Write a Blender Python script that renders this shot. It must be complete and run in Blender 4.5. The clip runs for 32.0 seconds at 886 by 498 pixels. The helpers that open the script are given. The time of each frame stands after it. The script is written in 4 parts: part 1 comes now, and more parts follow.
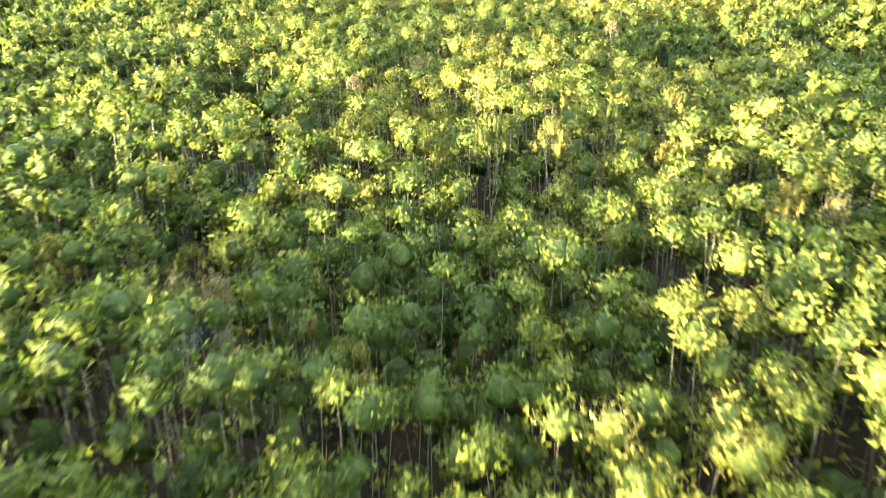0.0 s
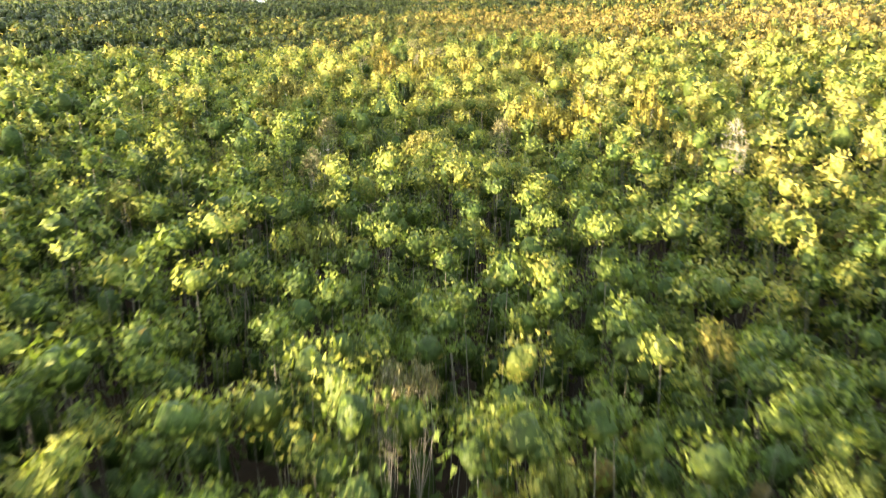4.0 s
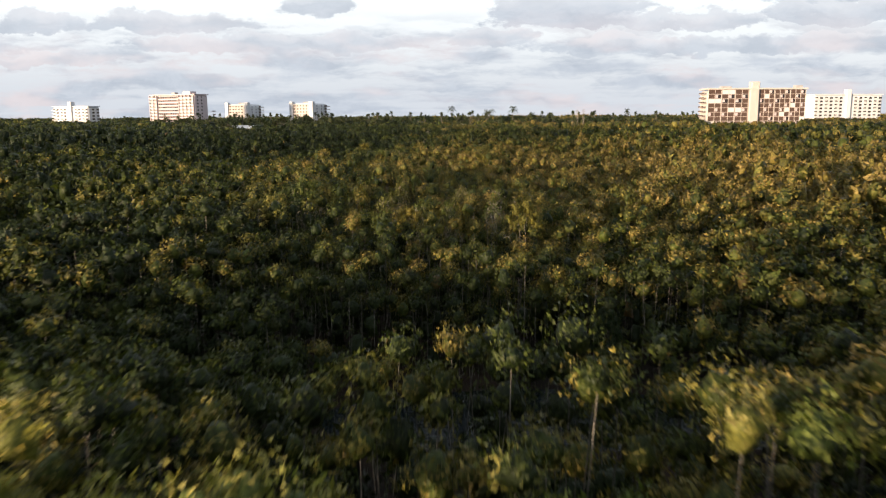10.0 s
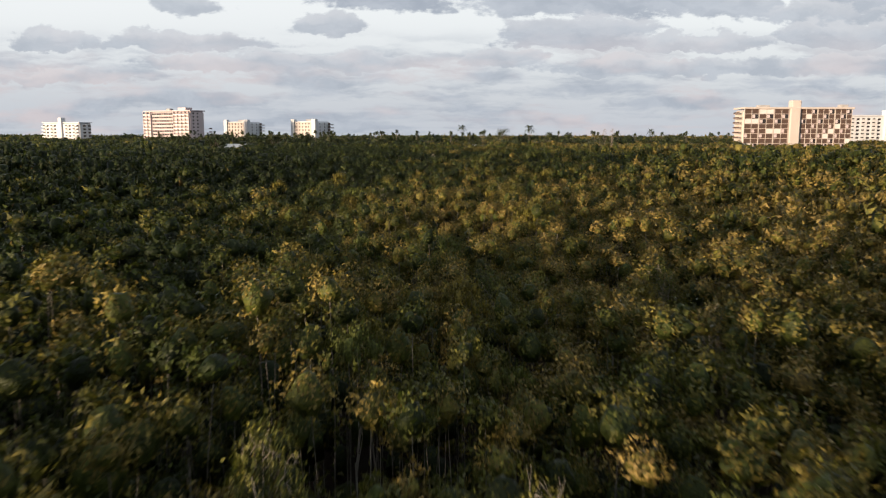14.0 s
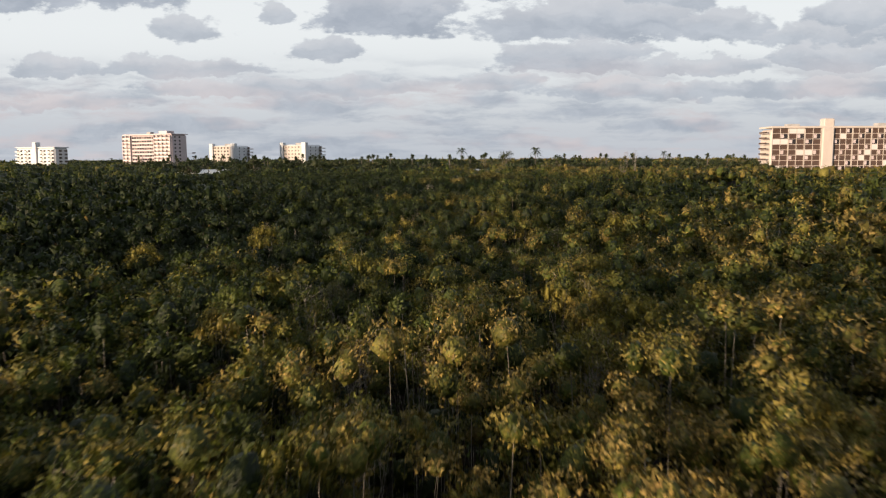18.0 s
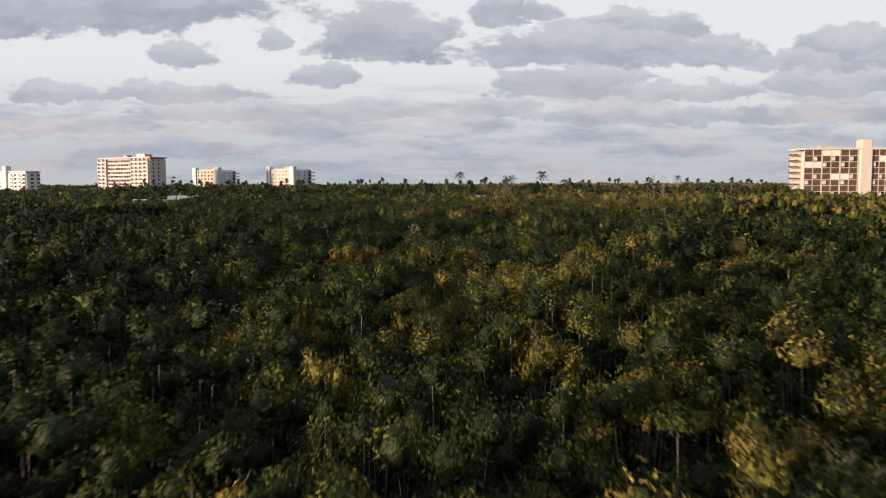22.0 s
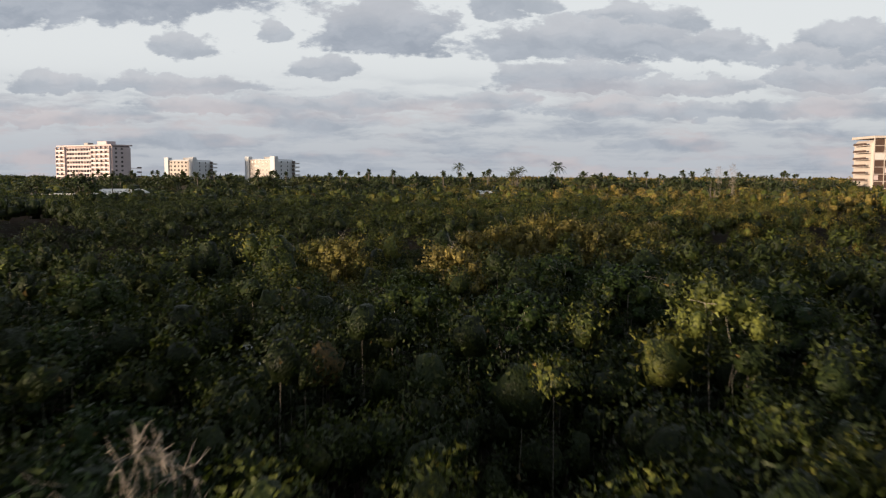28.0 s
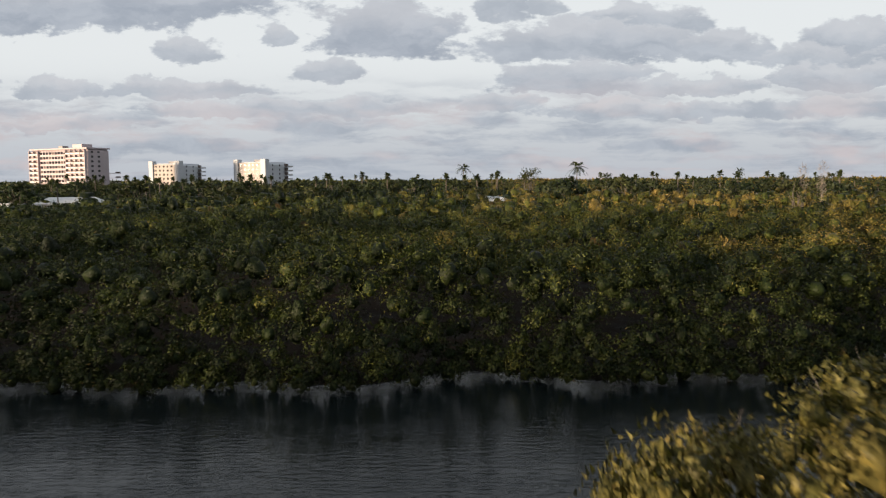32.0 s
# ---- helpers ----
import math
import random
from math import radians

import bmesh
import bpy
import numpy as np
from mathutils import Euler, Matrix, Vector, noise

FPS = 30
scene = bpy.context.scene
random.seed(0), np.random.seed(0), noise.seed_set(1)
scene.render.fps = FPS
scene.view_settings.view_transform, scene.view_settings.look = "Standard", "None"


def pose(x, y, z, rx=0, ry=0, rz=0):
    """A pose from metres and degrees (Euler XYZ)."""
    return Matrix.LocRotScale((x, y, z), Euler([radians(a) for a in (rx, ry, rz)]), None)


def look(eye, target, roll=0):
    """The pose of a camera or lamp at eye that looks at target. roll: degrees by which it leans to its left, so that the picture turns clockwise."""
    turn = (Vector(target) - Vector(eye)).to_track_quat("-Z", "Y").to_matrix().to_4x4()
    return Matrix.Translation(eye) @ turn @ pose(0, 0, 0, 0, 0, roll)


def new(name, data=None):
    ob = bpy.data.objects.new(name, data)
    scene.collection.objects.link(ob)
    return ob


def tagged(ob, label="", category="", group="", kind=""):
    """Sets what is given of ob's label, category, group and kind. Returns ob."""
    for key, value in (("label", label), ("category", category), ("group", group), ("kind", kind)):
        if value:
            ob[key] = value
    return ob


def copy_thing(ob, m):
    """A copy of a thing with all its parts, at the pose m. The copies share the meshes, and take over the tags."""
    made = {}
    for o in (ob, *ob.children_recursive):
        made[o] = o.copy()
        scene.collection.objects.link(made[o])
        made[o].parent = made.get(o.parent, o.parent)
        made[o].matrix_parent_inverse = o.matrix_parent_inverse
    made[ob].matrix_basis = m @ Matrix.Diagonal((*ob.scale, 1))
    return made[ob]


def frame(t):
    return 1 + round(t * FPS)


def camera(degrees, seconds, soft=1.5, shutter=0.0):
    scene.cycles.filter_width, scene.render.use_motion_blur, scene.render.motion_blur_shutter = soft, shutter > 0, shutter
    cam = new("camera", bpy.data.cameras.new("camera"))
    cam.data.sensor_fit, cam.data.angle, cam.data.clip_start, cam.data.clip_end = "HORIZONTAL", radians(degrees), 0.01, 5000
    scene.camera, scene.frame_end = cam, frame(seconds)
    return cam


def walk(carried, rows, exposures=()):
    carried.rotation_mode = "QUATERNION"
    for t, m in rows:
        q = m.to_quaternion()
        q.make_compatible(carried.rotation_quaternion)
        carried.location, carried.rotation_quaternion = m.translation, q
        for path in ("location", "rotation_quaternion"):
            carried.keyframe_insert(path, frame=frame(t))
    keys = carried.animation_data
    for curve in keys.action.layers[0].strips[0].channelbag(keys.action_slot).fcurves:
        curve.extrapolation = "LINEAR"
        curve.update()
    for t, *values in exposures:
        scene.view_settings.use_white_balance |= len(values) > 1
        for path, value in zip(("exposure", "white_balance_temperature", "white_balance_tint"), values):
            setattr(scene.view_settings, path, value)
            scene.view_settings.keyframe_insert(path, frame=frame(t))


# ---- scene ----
cam = camera(59.4, 32.0, soft=1.2, shutter=0.45)
PATH = [
    (0, look((-1.472, -1.020, 11.770), (-0.892, 45.014, -7.738), -0.70)),
    (1, look((-1.177, 8.224, 11.817), (-0.538, 54.455, -7.217), -0.70)),
    (2, look((-0.848, 17.943, 11.840), (-0.331, 64.533, -6.301), -0.75)),
    (3, look((-0.450, 27.460, 11.834), (0.136, 74.488, -5.136), -0.75)),
    (5.5, look((-0.004, 52.258, 11.687), (-0.422, 100.209, -2.474), -0.65)),
    (6, look((-0.001, 57.459, 11.653), (-0.348, 105.582, -1.911), -0.60)),
    (7, look((0.002, 67.824, 11.603), (-0.194, 116.322, -0.561), -0.48)),
    (8, look((-0.036, 78.060, 11.597), (0.034, 126.869, 0.747), -0.40)),
    (9, look((-0.080, 88.750, 11.626), (-0.043, 137.787, 1.861), -0.36)),
    (10, look((-0.048, 99.512, 11.643), (0.122, 148.795, 3.205), -0.31)),
    (11, look((0.079, 110.209, 11.630), (0.107, 159.648, 4.156), -0.33)),
    (12, look((0.243, 120.621, 11.609), (0.023, 170.085, 4.310), -0.19)),
    (13, look((0.293, 131.008, 11.603), (-0.127, 180.472, 4.311), 0.20)),
    (17, look((-0.582, 171.078, 11.595), (-0.752, 220.669, 5.218), -0.33)),
    (18, look((-0.485, 181.266, 11.636), (-0.732, 230.933, 5.880), -0.18)),
    (19, look((-0.309, 190.926, 11.673), (-0.716, 240.687, 6.812), -0.20)),
    (20, look((-0.210, 200.779, 11.683), (-0.544, 250.604, 7.518), -0.28)),
    (21, look((-0.215, 210.726, 11.693), (-0.502, 260.551, 7.522), -0.29)),
    (22, look((-0.273, 220.548, 11.704), (-0.333, 270.372, 7.517), -0.18)),
    (23, look((-0.279, 230.332, 11.687), (-0.072, 280.139, 7.308), -0.05)),
    (25.5, look((0.173, 254.280, 11.471), (0.082, 304.080, 7.004), -0.27)),
    (27.5, look((0.818, 273.885, 11.462), (0.903, 323.671, 6.843), 0.21)),
    (28, look((0.958, 278.747, 11.478), (0.973, 328.534, 6.865), 0.17)),
    (29, look((1.190, 288.515, 11.530), (0.982, 338.308, 6.988), -0.07)),
    (30, look((1.382, 298.589, 11.617), (1.045, 348.391, 7.190), -0.25)),
    (30.5, look((1.482, 303.602, 11.670), (1.067, 353.408, 7.287), -0.29)),
    (32, look((1.846, 318.305, 11.808), (1.503, 368.104, 7.340), -0.30)),
]
EXPOSURES = [(0, 3.85, 6900, -4), (2, 3.6, 6900, -3), (3.5, 3.3, 6900, -3), (5.5, 2.65, 6900, -2), (6, 2.35, 6900, 0), (7, 1.88, 6800, 4), (8, 1.42, 6600, 9), (9, 1.2, 6600, 11), (10, 0.85, 6600, 12), (11, 0.65, 6600, 12),
             (13, 0.55, 6600, 12), (17, 0.5, 6600, 12), (20, 0.42, 6600, 12), (25, 0.36, 6600, 12), (28, 0.32, 6600, 12), (30, 0.36, 6600, 12), (32, 0.40, 6600, 12)]
walk(cam, PATH, EXPOSURES)

# ---- sky and sun ----
SUN_ELEV, SUN_AZ = radians(5.0), radians(232)  # azimuth clockwise from +y: behind and to the left of the flight
sun_dir = Vector((math.sin(SUN_AZ) * math.cos(SUN_ELEV), math.cos(SUN_AZ) * math.cos(SUN_ELEV), math.sin(SUN_ELEV)))


class Nodes:
    """Small helper that adds nodes to a tree and links them."""

    def __init__(self, tree):
        self.tree = tree
        tree.nodes.clear()

    def add(self, kind):
        return self.tree.nodes.new(kind)

    def put(self, socket, value):
        if isinstance(value, bpy.types.NodeSocket):
            self.tree.links.new(value, socket)
        elif isinstance(value, tuple) and len(value) == 3 and socket.type == "RGBA":
            socket.default_value = (*value, 1)
        else:
            socket.default_value = value

    def math(self, op, a, b=0.0, clamp=False):
        node = self.add("ShaderNodeMath")
        node.operation, node.use_clamp = op, clamp
        self.put(node.inputs[0], a)
        self.put(node.inputs[1], b)
        return node.outputs[0]

    def vec(self, op, a, b=(0, 0, 0)):
        node = self.add("ShaderNodeVectorMath")
        node.operation = op
        self.put(node.inputs[0], a)
        self.put(node.inputs[1], b)
        return node.outputs["Value"] if op in ("LENGTH", "DOT_PRODUCT") else node.outputs[0]

    def combine(self, x, y, z):
        node = self.add("ShaderNodeCombineXYZ")
        for socket, value in zip(node.inputs, (x, y, z)):
            self.put(socket, value)
        return node.outputs[0]

    def noise(self, where, scale, detail=4.0, rough=0.55):
        node = self.add("ShaderNodeTexNoise")
        self.put(node.inputs["Vector"], where)
        node.inputs["Scale"].default_value, node.inputs["Detail"].default_value, node.inputs["Roughness"].default_value = scale, detail, rough
        return node

    def ramp(self, fac, stops, smooth=False):
        node = self.add("ShaderNodeValToRGB")
        if smooth:
            node.color_ramp.interpolation = "EASE"
        while len(node.color_ramp.elements) < len(stops):
            node.color_ramp.elements.new(0.5)
        for e, (place, colour) in zip(node.color_ramp.elements, stops):
            e.position, e.color = place, (*colour, 1) if isinstance(colour, tuple) else (colour, colour, colour, 1)
        self.put(node.inputs[0], fac)
        return node.outputs[0]

    def mix(self, fac, a, b, blend="MIX"):
        node = self.add("ShaderNodeMix")
        node.data_type, node.blend_type = "RGBA", blend
        self.put(node.inputs[0], fac)
        self.put(node.inputs[6], a)
        self.put(node.inputs[7], b)
        return node.outputs[2]

    def span(self, value, a, b, c=0.0, d=1.0):
        node = self.add("ShaderNodeMapRange")
        node.interpolation_type = "SMOOTHSTEP"
        for n, v in enumerate((value, a, b, c, d)):
            self.put(node.inputs[n], v)
        return node.outputs[0]


def build_world():
    world = bpy.data.worlds.new("world")
    scene.world = world
    world.use_nodes = True
    n = Nodes(world.node_tree)
    way = n.add("ShaderNodeTexCoord").outputs["Generated"]
    sky = n.add("ShaderNodeTexSky")
    sky.sky_type, sky.sun_disc, sky.sun_elevation, sky.sun_rotation = "NISHITA", False, SUN_ELEV, SUN_AZ
    sky.altitude, sky.air_density, sky.dust_density = 10, 1.0, 2.0
    sep = n.add("ShaderNodeSeparateXYZ")
    n.put(sep.inputs[0], way)
    x, y, z = sep.outputs
    ahead = n.math("MAXIMUM", n.math("ABSOLUTE", y), 0.05)
    up = n.math("MAXIMUM", z, 0.0)
    flat = n.add("ShaderNodeCombineXYZ")
    n.put(flat.inputs[0], n.math("DIVIDE", x, ahead))
    n.put(flat.inputs[1], n.math("DIVIDE", up, ahead))
    n.put(flat.inputs[2], n.math("MULTIPLY", y, 0.4))
    p = flat.outputs[0]
    # billowing edges: shift the lookup by noise at three scales
    q = p
    for scale, across, along, detail in ((7, 0.095, 0.030, 2), (22, 0.050, 0.024, 3), (70, 0.018, 0.011, 4)):
        drift = n.vec("SUBTRACT", n.noise(n.vec("MULTIPLY", p, (1, 1.6, 1)), scale, detail, 0.55).outputs["Color"], (0.5, 0.5, 0.5))
        q = n.vec("ADD", q, n.vec("MULTIPLY", drift, (across, along, 0)))
    q = n.vec("MULTIPLY", q, (1, 1, 0))
    # cloud bodies: tangents of bearing and height, half width, half height
    clouds = [(-0.47, 0.214, 0.26, 0.036), (-0.32, 0.164, 0.058, 0.017), (-0.206, 0.181, 0.032, 0.016), (-0.075, 0.176, 0.090, 0.036), (0.165, 0.166, 0.165, 0.028), (0.26, 0.196, 0.080, 0.020),
              (-0.148, 0.137, 0.050, 0.016), (0.070, 0.214, 0.040, 0.022), (0.13, 0.214, 0.030, 0.014), (0.355, 0.162, 0.055, 0.024), (0.46, 0.148, 0.100, 0.018), (0.535, 0.168, 0.085, 0.024),
              (0.155, 0.122, 0.115, 0.024), (0.30, 0.112, 0.115, 0.013), (0.50, 0.122, 0.105, 0.019), (-0.49, 0.115, 0.075, 0.014), (-0.33, 0.113, 0.100, 0.014), (-0.285, 0.086, 0.120, 0.013),
              (-0.11, 0.089, 0.095, 0.013), (0.055, 0.093, 0.065, 0.013), (-0.48, 0.070, 0.085, 0.012), (0.25, 0.084, 0.15, 0.012), (0.47, 0.086, 0.12, 0.014)]
    place_of = n.add("ShaderNodeSeparateXYZ")
    n.put(place_of.inputs[0], q)
    torn = n.math("MULTIPLY", n.math("SUBTRACT", n.noise(n.vec("MULTIPLY", p, (1, 2.2, 1)), 17, 6, 0.62).outputs[0], 0.5), 1.9)
    cover, crest = 0.0, 0.0
    for cx, cy, rx, ry in clouds:
        across = n.math("MULTIPLY", n.math("SUBTRACT", place_of.outputs[0], cx), 1 / rx)
        rise = n.math("MULTIPLY", n.math("SUBTRACT", place_of.outputs[1], cy), 1 / ry)
        # domed above, nearly flat below
        tall = n.math("MAXIMUM", n.math("MULTIPLY", rise, 0.85), n.math("MULTIPLY", rise, -1.35))
        r = n.math("SQRT", n.math("ADD", n.math("MULTIPLY", across, across), n.math("MULTIPLY", tall, tall)))
        own = n.span(n.math("ADD", r, torn), 1.12, 0.84)
        cover = n.math("MAXIMUM", cover, n.math("MULTIPLY", own, 0.62 + min(0.38, 9 * ry)))
        crest = n.math("MAXIMUM", crest, n.math("MULTIPLY", own, n.span(rise, 0.0, 1.0)))
    # long thin banks towards the horizon, foreshortened
    bank = n.add("ShaderNodeCombineXYZ")
    depth = n.math("ADD", up, 0.035)
    n.put(bank.inputs[0], n.math("DIVIDE", x, depth))
    n.put(bank.inputs[1], n.math("DIVIDE", y, depth))
    height = n.math("DIVIDE", up, ahead)
    wide = n.vec("ADD", n.vec("MULTIPLY", p, (0.5, 0.5, 0)), n.vec("MULTIPLY", q, (0.5, 0.5, 0)))
    puffs = n.math("ADD", n.math("MULTIPLY", n.noise(n.vec("MULTIPLY", wide, (1, 5.5, 0)), 7, 5, 0.58).outputs[0], 0.75), n.math("MULTIPLY", n.noise(n.vec("MULTIPLY", bank.outputs[0], (0.7, 1, 1)), 0.42, 3, 0.5).outputs[0], 0.25))
    streak = n.math("MULTIPLY", n.math("MULTIPLY", n.span(puffs, 0.42, 0.57), n.span(height, 0.14, 0.085)), 0.8)
    cover = n.math("MAXIMUM", cover, streak)
    # unseen cloud deck overhead and behind, added to cut the sky's fill light
    deck = n.add("ShaderNodeCombineXYZ")
    over = n.math("ADD", up, 0.08)
    n.put(deck.inputs[0], n.math("DIVIDE", x, over))
    n.put(deck.inputs[1], n.math("DIVIDE", y, over))
    rest = n.span(n.noise(deck.outputs[0], 0.9, 6, 0.6).outputs[0], 0.30, 0.50)
    outside = n.math("MAXIMUM", n.span(n.math("DIVIDE", up, ahead), 0.24, 0.30), n.span(y, 0.30, 0.0))
    outside = n.math("MAXIMUM", outside, n.span(n.math("ABSOLUTE", n.math("DIVIDE", x, ahead)), 0.62, 0.75))
    # thinned ahead, so that the creek reflects brighter sky
    rest = n.math("MULTIPLY", rest, n.span(n.math("DIVIDE", up, ahead), 0.30, 0.80, 0.35, 1.0))
    cover = n.math("MAXIMUM", cover, n.math("MULTIPLY", outside, rest))
    shade = n.noise(n.vec("MULTIPLY", q, (1, 2.5, 1)), 14, 4, 0.6).outputs[0]
    cloud = n.mix(n.span(shade, 0.3, 0.7), (0.315, 0.365, 0.435), (0.43, 0.48, 0.545))
    cloud = n.mix(n.math("MULTIPLY", crest, 0.55), cloud, (0.62, 0.64, 0.67))
    # the low sun warms the flanks of the far clouds
    low = n.math("MULTIPLY", n.span(n.math("DIVIDE", up, ahead), 0.15, 0.06), n.span(n.noise(n.vec("MULTIPLY", p, (1, 3, 1)), 7, 3).outputs[0], 0.45, 0.65))
    cloud = n.mix(n.math("MULTIPLY", low, 0.55), cloud, (0.72, 0.60, 0.58))
    veil = n.mix(n.span(n.math("DIVIDE", up, ahead), 0.17, 0.01), (0.83, 0.88, 0.90), (0.55, 0.60, 0.66))
    veil = n.mix(0.12, veil, n.vec("MULTIPLY", sky.outputs[0], (0.10, 0.10, 0.10)))
    colour = n.mix(cover, veil, cloud)
    back = n.add("ShaderNodeBackground")
    n.put(back.inputs[0], colour)
    back.inputs[1].default_value = 0.78
    n.put(n.add("ShaderNodeOutputWorld").inputs[0], back.outputs[0])


build_world()
sun = new("sun", bpy.data.lights.new("sun", "SUN"))
sun.data.energy, sun.data.angle, sun.data.color = 7.0, radians(4), (1.0, 0.77, 0.55)
sun.matrix_world = look(tuple(sun_dir * 100), (0, 0, 0))

# ---- materials ----
def material(name):
    m = bpy.data.materials.new(name)
    m.use_nodes = True
    n = Nodes(m.node_tree)
    bsdf = n.add("ShaderNodeBsdfPrincipled")
    out = n.add("ShaderNodeOutputMaterial")
    n.put(out.inputs[0], bsdf.outputs[0])
    return m, n, bsdf, out


def leaf_material(name, shared, stops, rough=0.5, mottled=0.5, change=0.32, glow_share=0.16):
    """Foliage whose colour runs along stops: by the tree's own tint in joined woods, by Object Info in single trees, and leaf by leaf."""
    m, n, bsdf, out = material(name)
    if shared:
        node = n.add("ShaderNodeAttribute")
        node.attribute_type, node.attribute_name = "GEOMETRY", "tint"
        tint = node.outputs["Fac"]
    else:
        tint = n.add("ShaderNodeObjectInfo").outputs["Random"]
    leaf = n.add("ShaderNodeNewGeometry").outputs["Random Per Island"]
    f = n.math("ADD", tint, n.math("MULTIPLY", n.math("SUBTRACT", leaf, 0.5), 0.10), clamp=True)
    colour = n.ramp(f, stops)
    # a few browned and some pale young leaves
    colour = n.mix(n.span(leaf, 0.992, 0.995, 0, 0.5), colour, (0.16, 0.085, 0.03))
    colour = n.mix(n.span(leaf, 0.03, 0.02, 0, 0.4), colour, (0.14, 0.15, 0.04))
    # leaf-sized mottling within each spray; near-black cells paint the dark between leaves
    cell = n.add("ShaderNodeTexVoronoi")
    n.put(cell.inputs["Vector"], n.add("ShaderNodeTexCoord").outputs["Object"])
    cell.inputs["Scale"].default_value = 13.0
    spot = n.add("ShaderNodeSeparateColor")
    n.put(spot.inputs[0], cell.outputs["Color"])
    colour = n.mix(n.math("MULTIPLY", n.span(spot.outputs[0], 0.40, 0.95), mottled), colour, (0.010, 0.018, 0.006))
    colour = n.mix(n.math("MULTIPLY", n.span(spot.outputs[0], 0.25, 0.0), 0.35), colour, n.vec("MULTIPLY", colour, (2.2, 2.0, 1.6)))
    # broader near-black blotches paint dark gaps between tufts into the colour
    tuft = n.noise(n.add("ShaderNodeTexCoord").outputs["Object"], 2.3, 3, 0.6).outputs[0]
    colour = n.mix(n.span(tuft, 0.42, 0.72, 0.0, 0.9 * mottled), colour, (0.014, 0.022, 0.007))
    bump = n.add("ShaderNodeBump")
    bump.inputs["Strength"].default_value, bump.inputs["Distance"].default_value = 0.6, 0.05
    n.put(bump.inputs["Height"], n.math("SUBTRACT", 0.5, cell.outputs["Distance"]))
    n.put(bsdf.inputs["Normal"], bump.outputs[0])
    each = n.add("ShaderNodeTexWhiteNoise")
    each.noise_dimensions = "1D"
    n.put(each.inputs["W"], leaf)
    light = n.span(each.outputs[0], 0.0, 1.0, 1 - change, 1 + change)
    colour = n.vec("MULTIPLY", colour, n.combine(light, light, n.math("MULTIPLY", light, 0.95)))
    n.put(bsdf.inputs["Base Color"], colour)
    bsdf.inputs["Roughness"].default_value = rough
    bsdf.inputs["Specular IOR Level"].default_value = 0.16
    glow = n.add("ShaderNodeBsdfTranslucent")
    n.put(glow.inputs[0], n.vec("MULTIPLY", colour, (1.5, 1.7, 0.9)))
    both = n.add("ShaderNodeMixShader")
    both.inputs[0].default_value = glow_share
    n.put(both.inputs[1], bsdf.outputs[0])
    n.put(both.inputs[2], glow.outputs[0])
    n.put(out.inputs[0], both.outputs[0])
    return m


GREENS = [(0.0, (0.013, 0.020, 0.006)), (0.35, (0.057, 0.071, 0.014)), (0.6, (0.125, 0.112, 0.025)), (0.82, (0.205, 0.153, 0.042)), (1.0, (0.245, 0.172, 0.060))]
# lime stops for the first stretch, lightened to put sunlight into the leaves
SUNLIT_LIMES = [(0.0, (0.034, 0.056, 0.014)), (0.35, (0.128, 0.152, 0.034)), (0.6, (0.215, 0.205, 0.052)), (1.0, (0.30, 0.245, 0.085))]
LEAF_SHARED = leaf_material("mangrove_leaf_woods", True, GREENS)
LEAF_LIME_SUNLIT = leaf_material("sunlit_mangrove_leaf", True, SUNLIT_LIMES, mottled=0.3, change=0.22, glow_share=0.28)


def bark_material(name, dark, pale):
    m, n, bsdf, _ = material(name)
    where = n.add("ShaderNodeTexCoord").outputs["Object"]
    f = n.noise(n.vec("MULTIPLY", where, (1, 1, 0.35)), 9, 5, 0.65).outputs[0]
    big = n.noise(where, 0.7, 2).outputs[0]
    n.put(bsdf.inputs["Base Color"], n.mix(n.span(big, 0.3, 0.7, 0.6, 1.0), (0.06, 0.05, 0.04), n.mix(n.span(f, 0.3, 0.7), dark, pale)))
    bsdf.inputs["Roughness"].default_value = 0.85
    bump = n.add("ShaderNodeBump")
    bump.inputs["Strength"].default_value, bump.inputs["Distance"].default_value = 0.6, 0.02
    n.put(bump.inputs["Height"], f)
    n.put(bsdf.inputs["Normal"], bump.outputs[0])
    return m


BARK = bark_material("mangrove_bark", (0.13, 0.11, 0.09), (0.33, 0.30, 0.25))
STEM = bark_material("thicket_stem", (0.06, 0.05, 0.04), (0.20, 0.18, 0.15))
TWIG = bark_material("bare_twig", (0.16, 0.135, 0.11), (0.36, 0.32, 0.27))
PALM_BARK = bark_material("palm_bark", (0.06, 0.05, 0.04), (0.15, 0.13, 0.11))


def ground_material():
    m, n, bsdf, _ = material("marsh_mud")
    where = n.add("ShaderNodeTexCoord").outputs["Object"]
    a = n.noise(where, 0.35, 5, 0.6).outputs[0]
    b = n.noise(where, 6, 5, 0.7).outputs[0]
    c = n.mix(n.span(a, 0.35, 0.65), (0.010, 0.008, 0.006), (0.024, 0.016, 0.011))
    n.put(bsdf.inputs["Base Color"], n.mix(n.span(b, 0.45, 0.75, 0, 0.6), c, (0.035, 0.026, 0.019)))
    n.put(bsdf.inputs["Roughness"], n.span(a, 0.3, 0.6, 0.6, 0.95))
    bsdf.inputs["Specular IOR Level"].default_value = 0.06
    bump = n.add("ShaderNodeBump")
    bump.inputs["Strength"].default_value, bump.inputs["Distance"].default_value = 0.7, 0.08
    n.put(bump.inputs["Height"], b)
    n.put(bsdf.inputs["Normal"], bump.outputs[0])
    return m


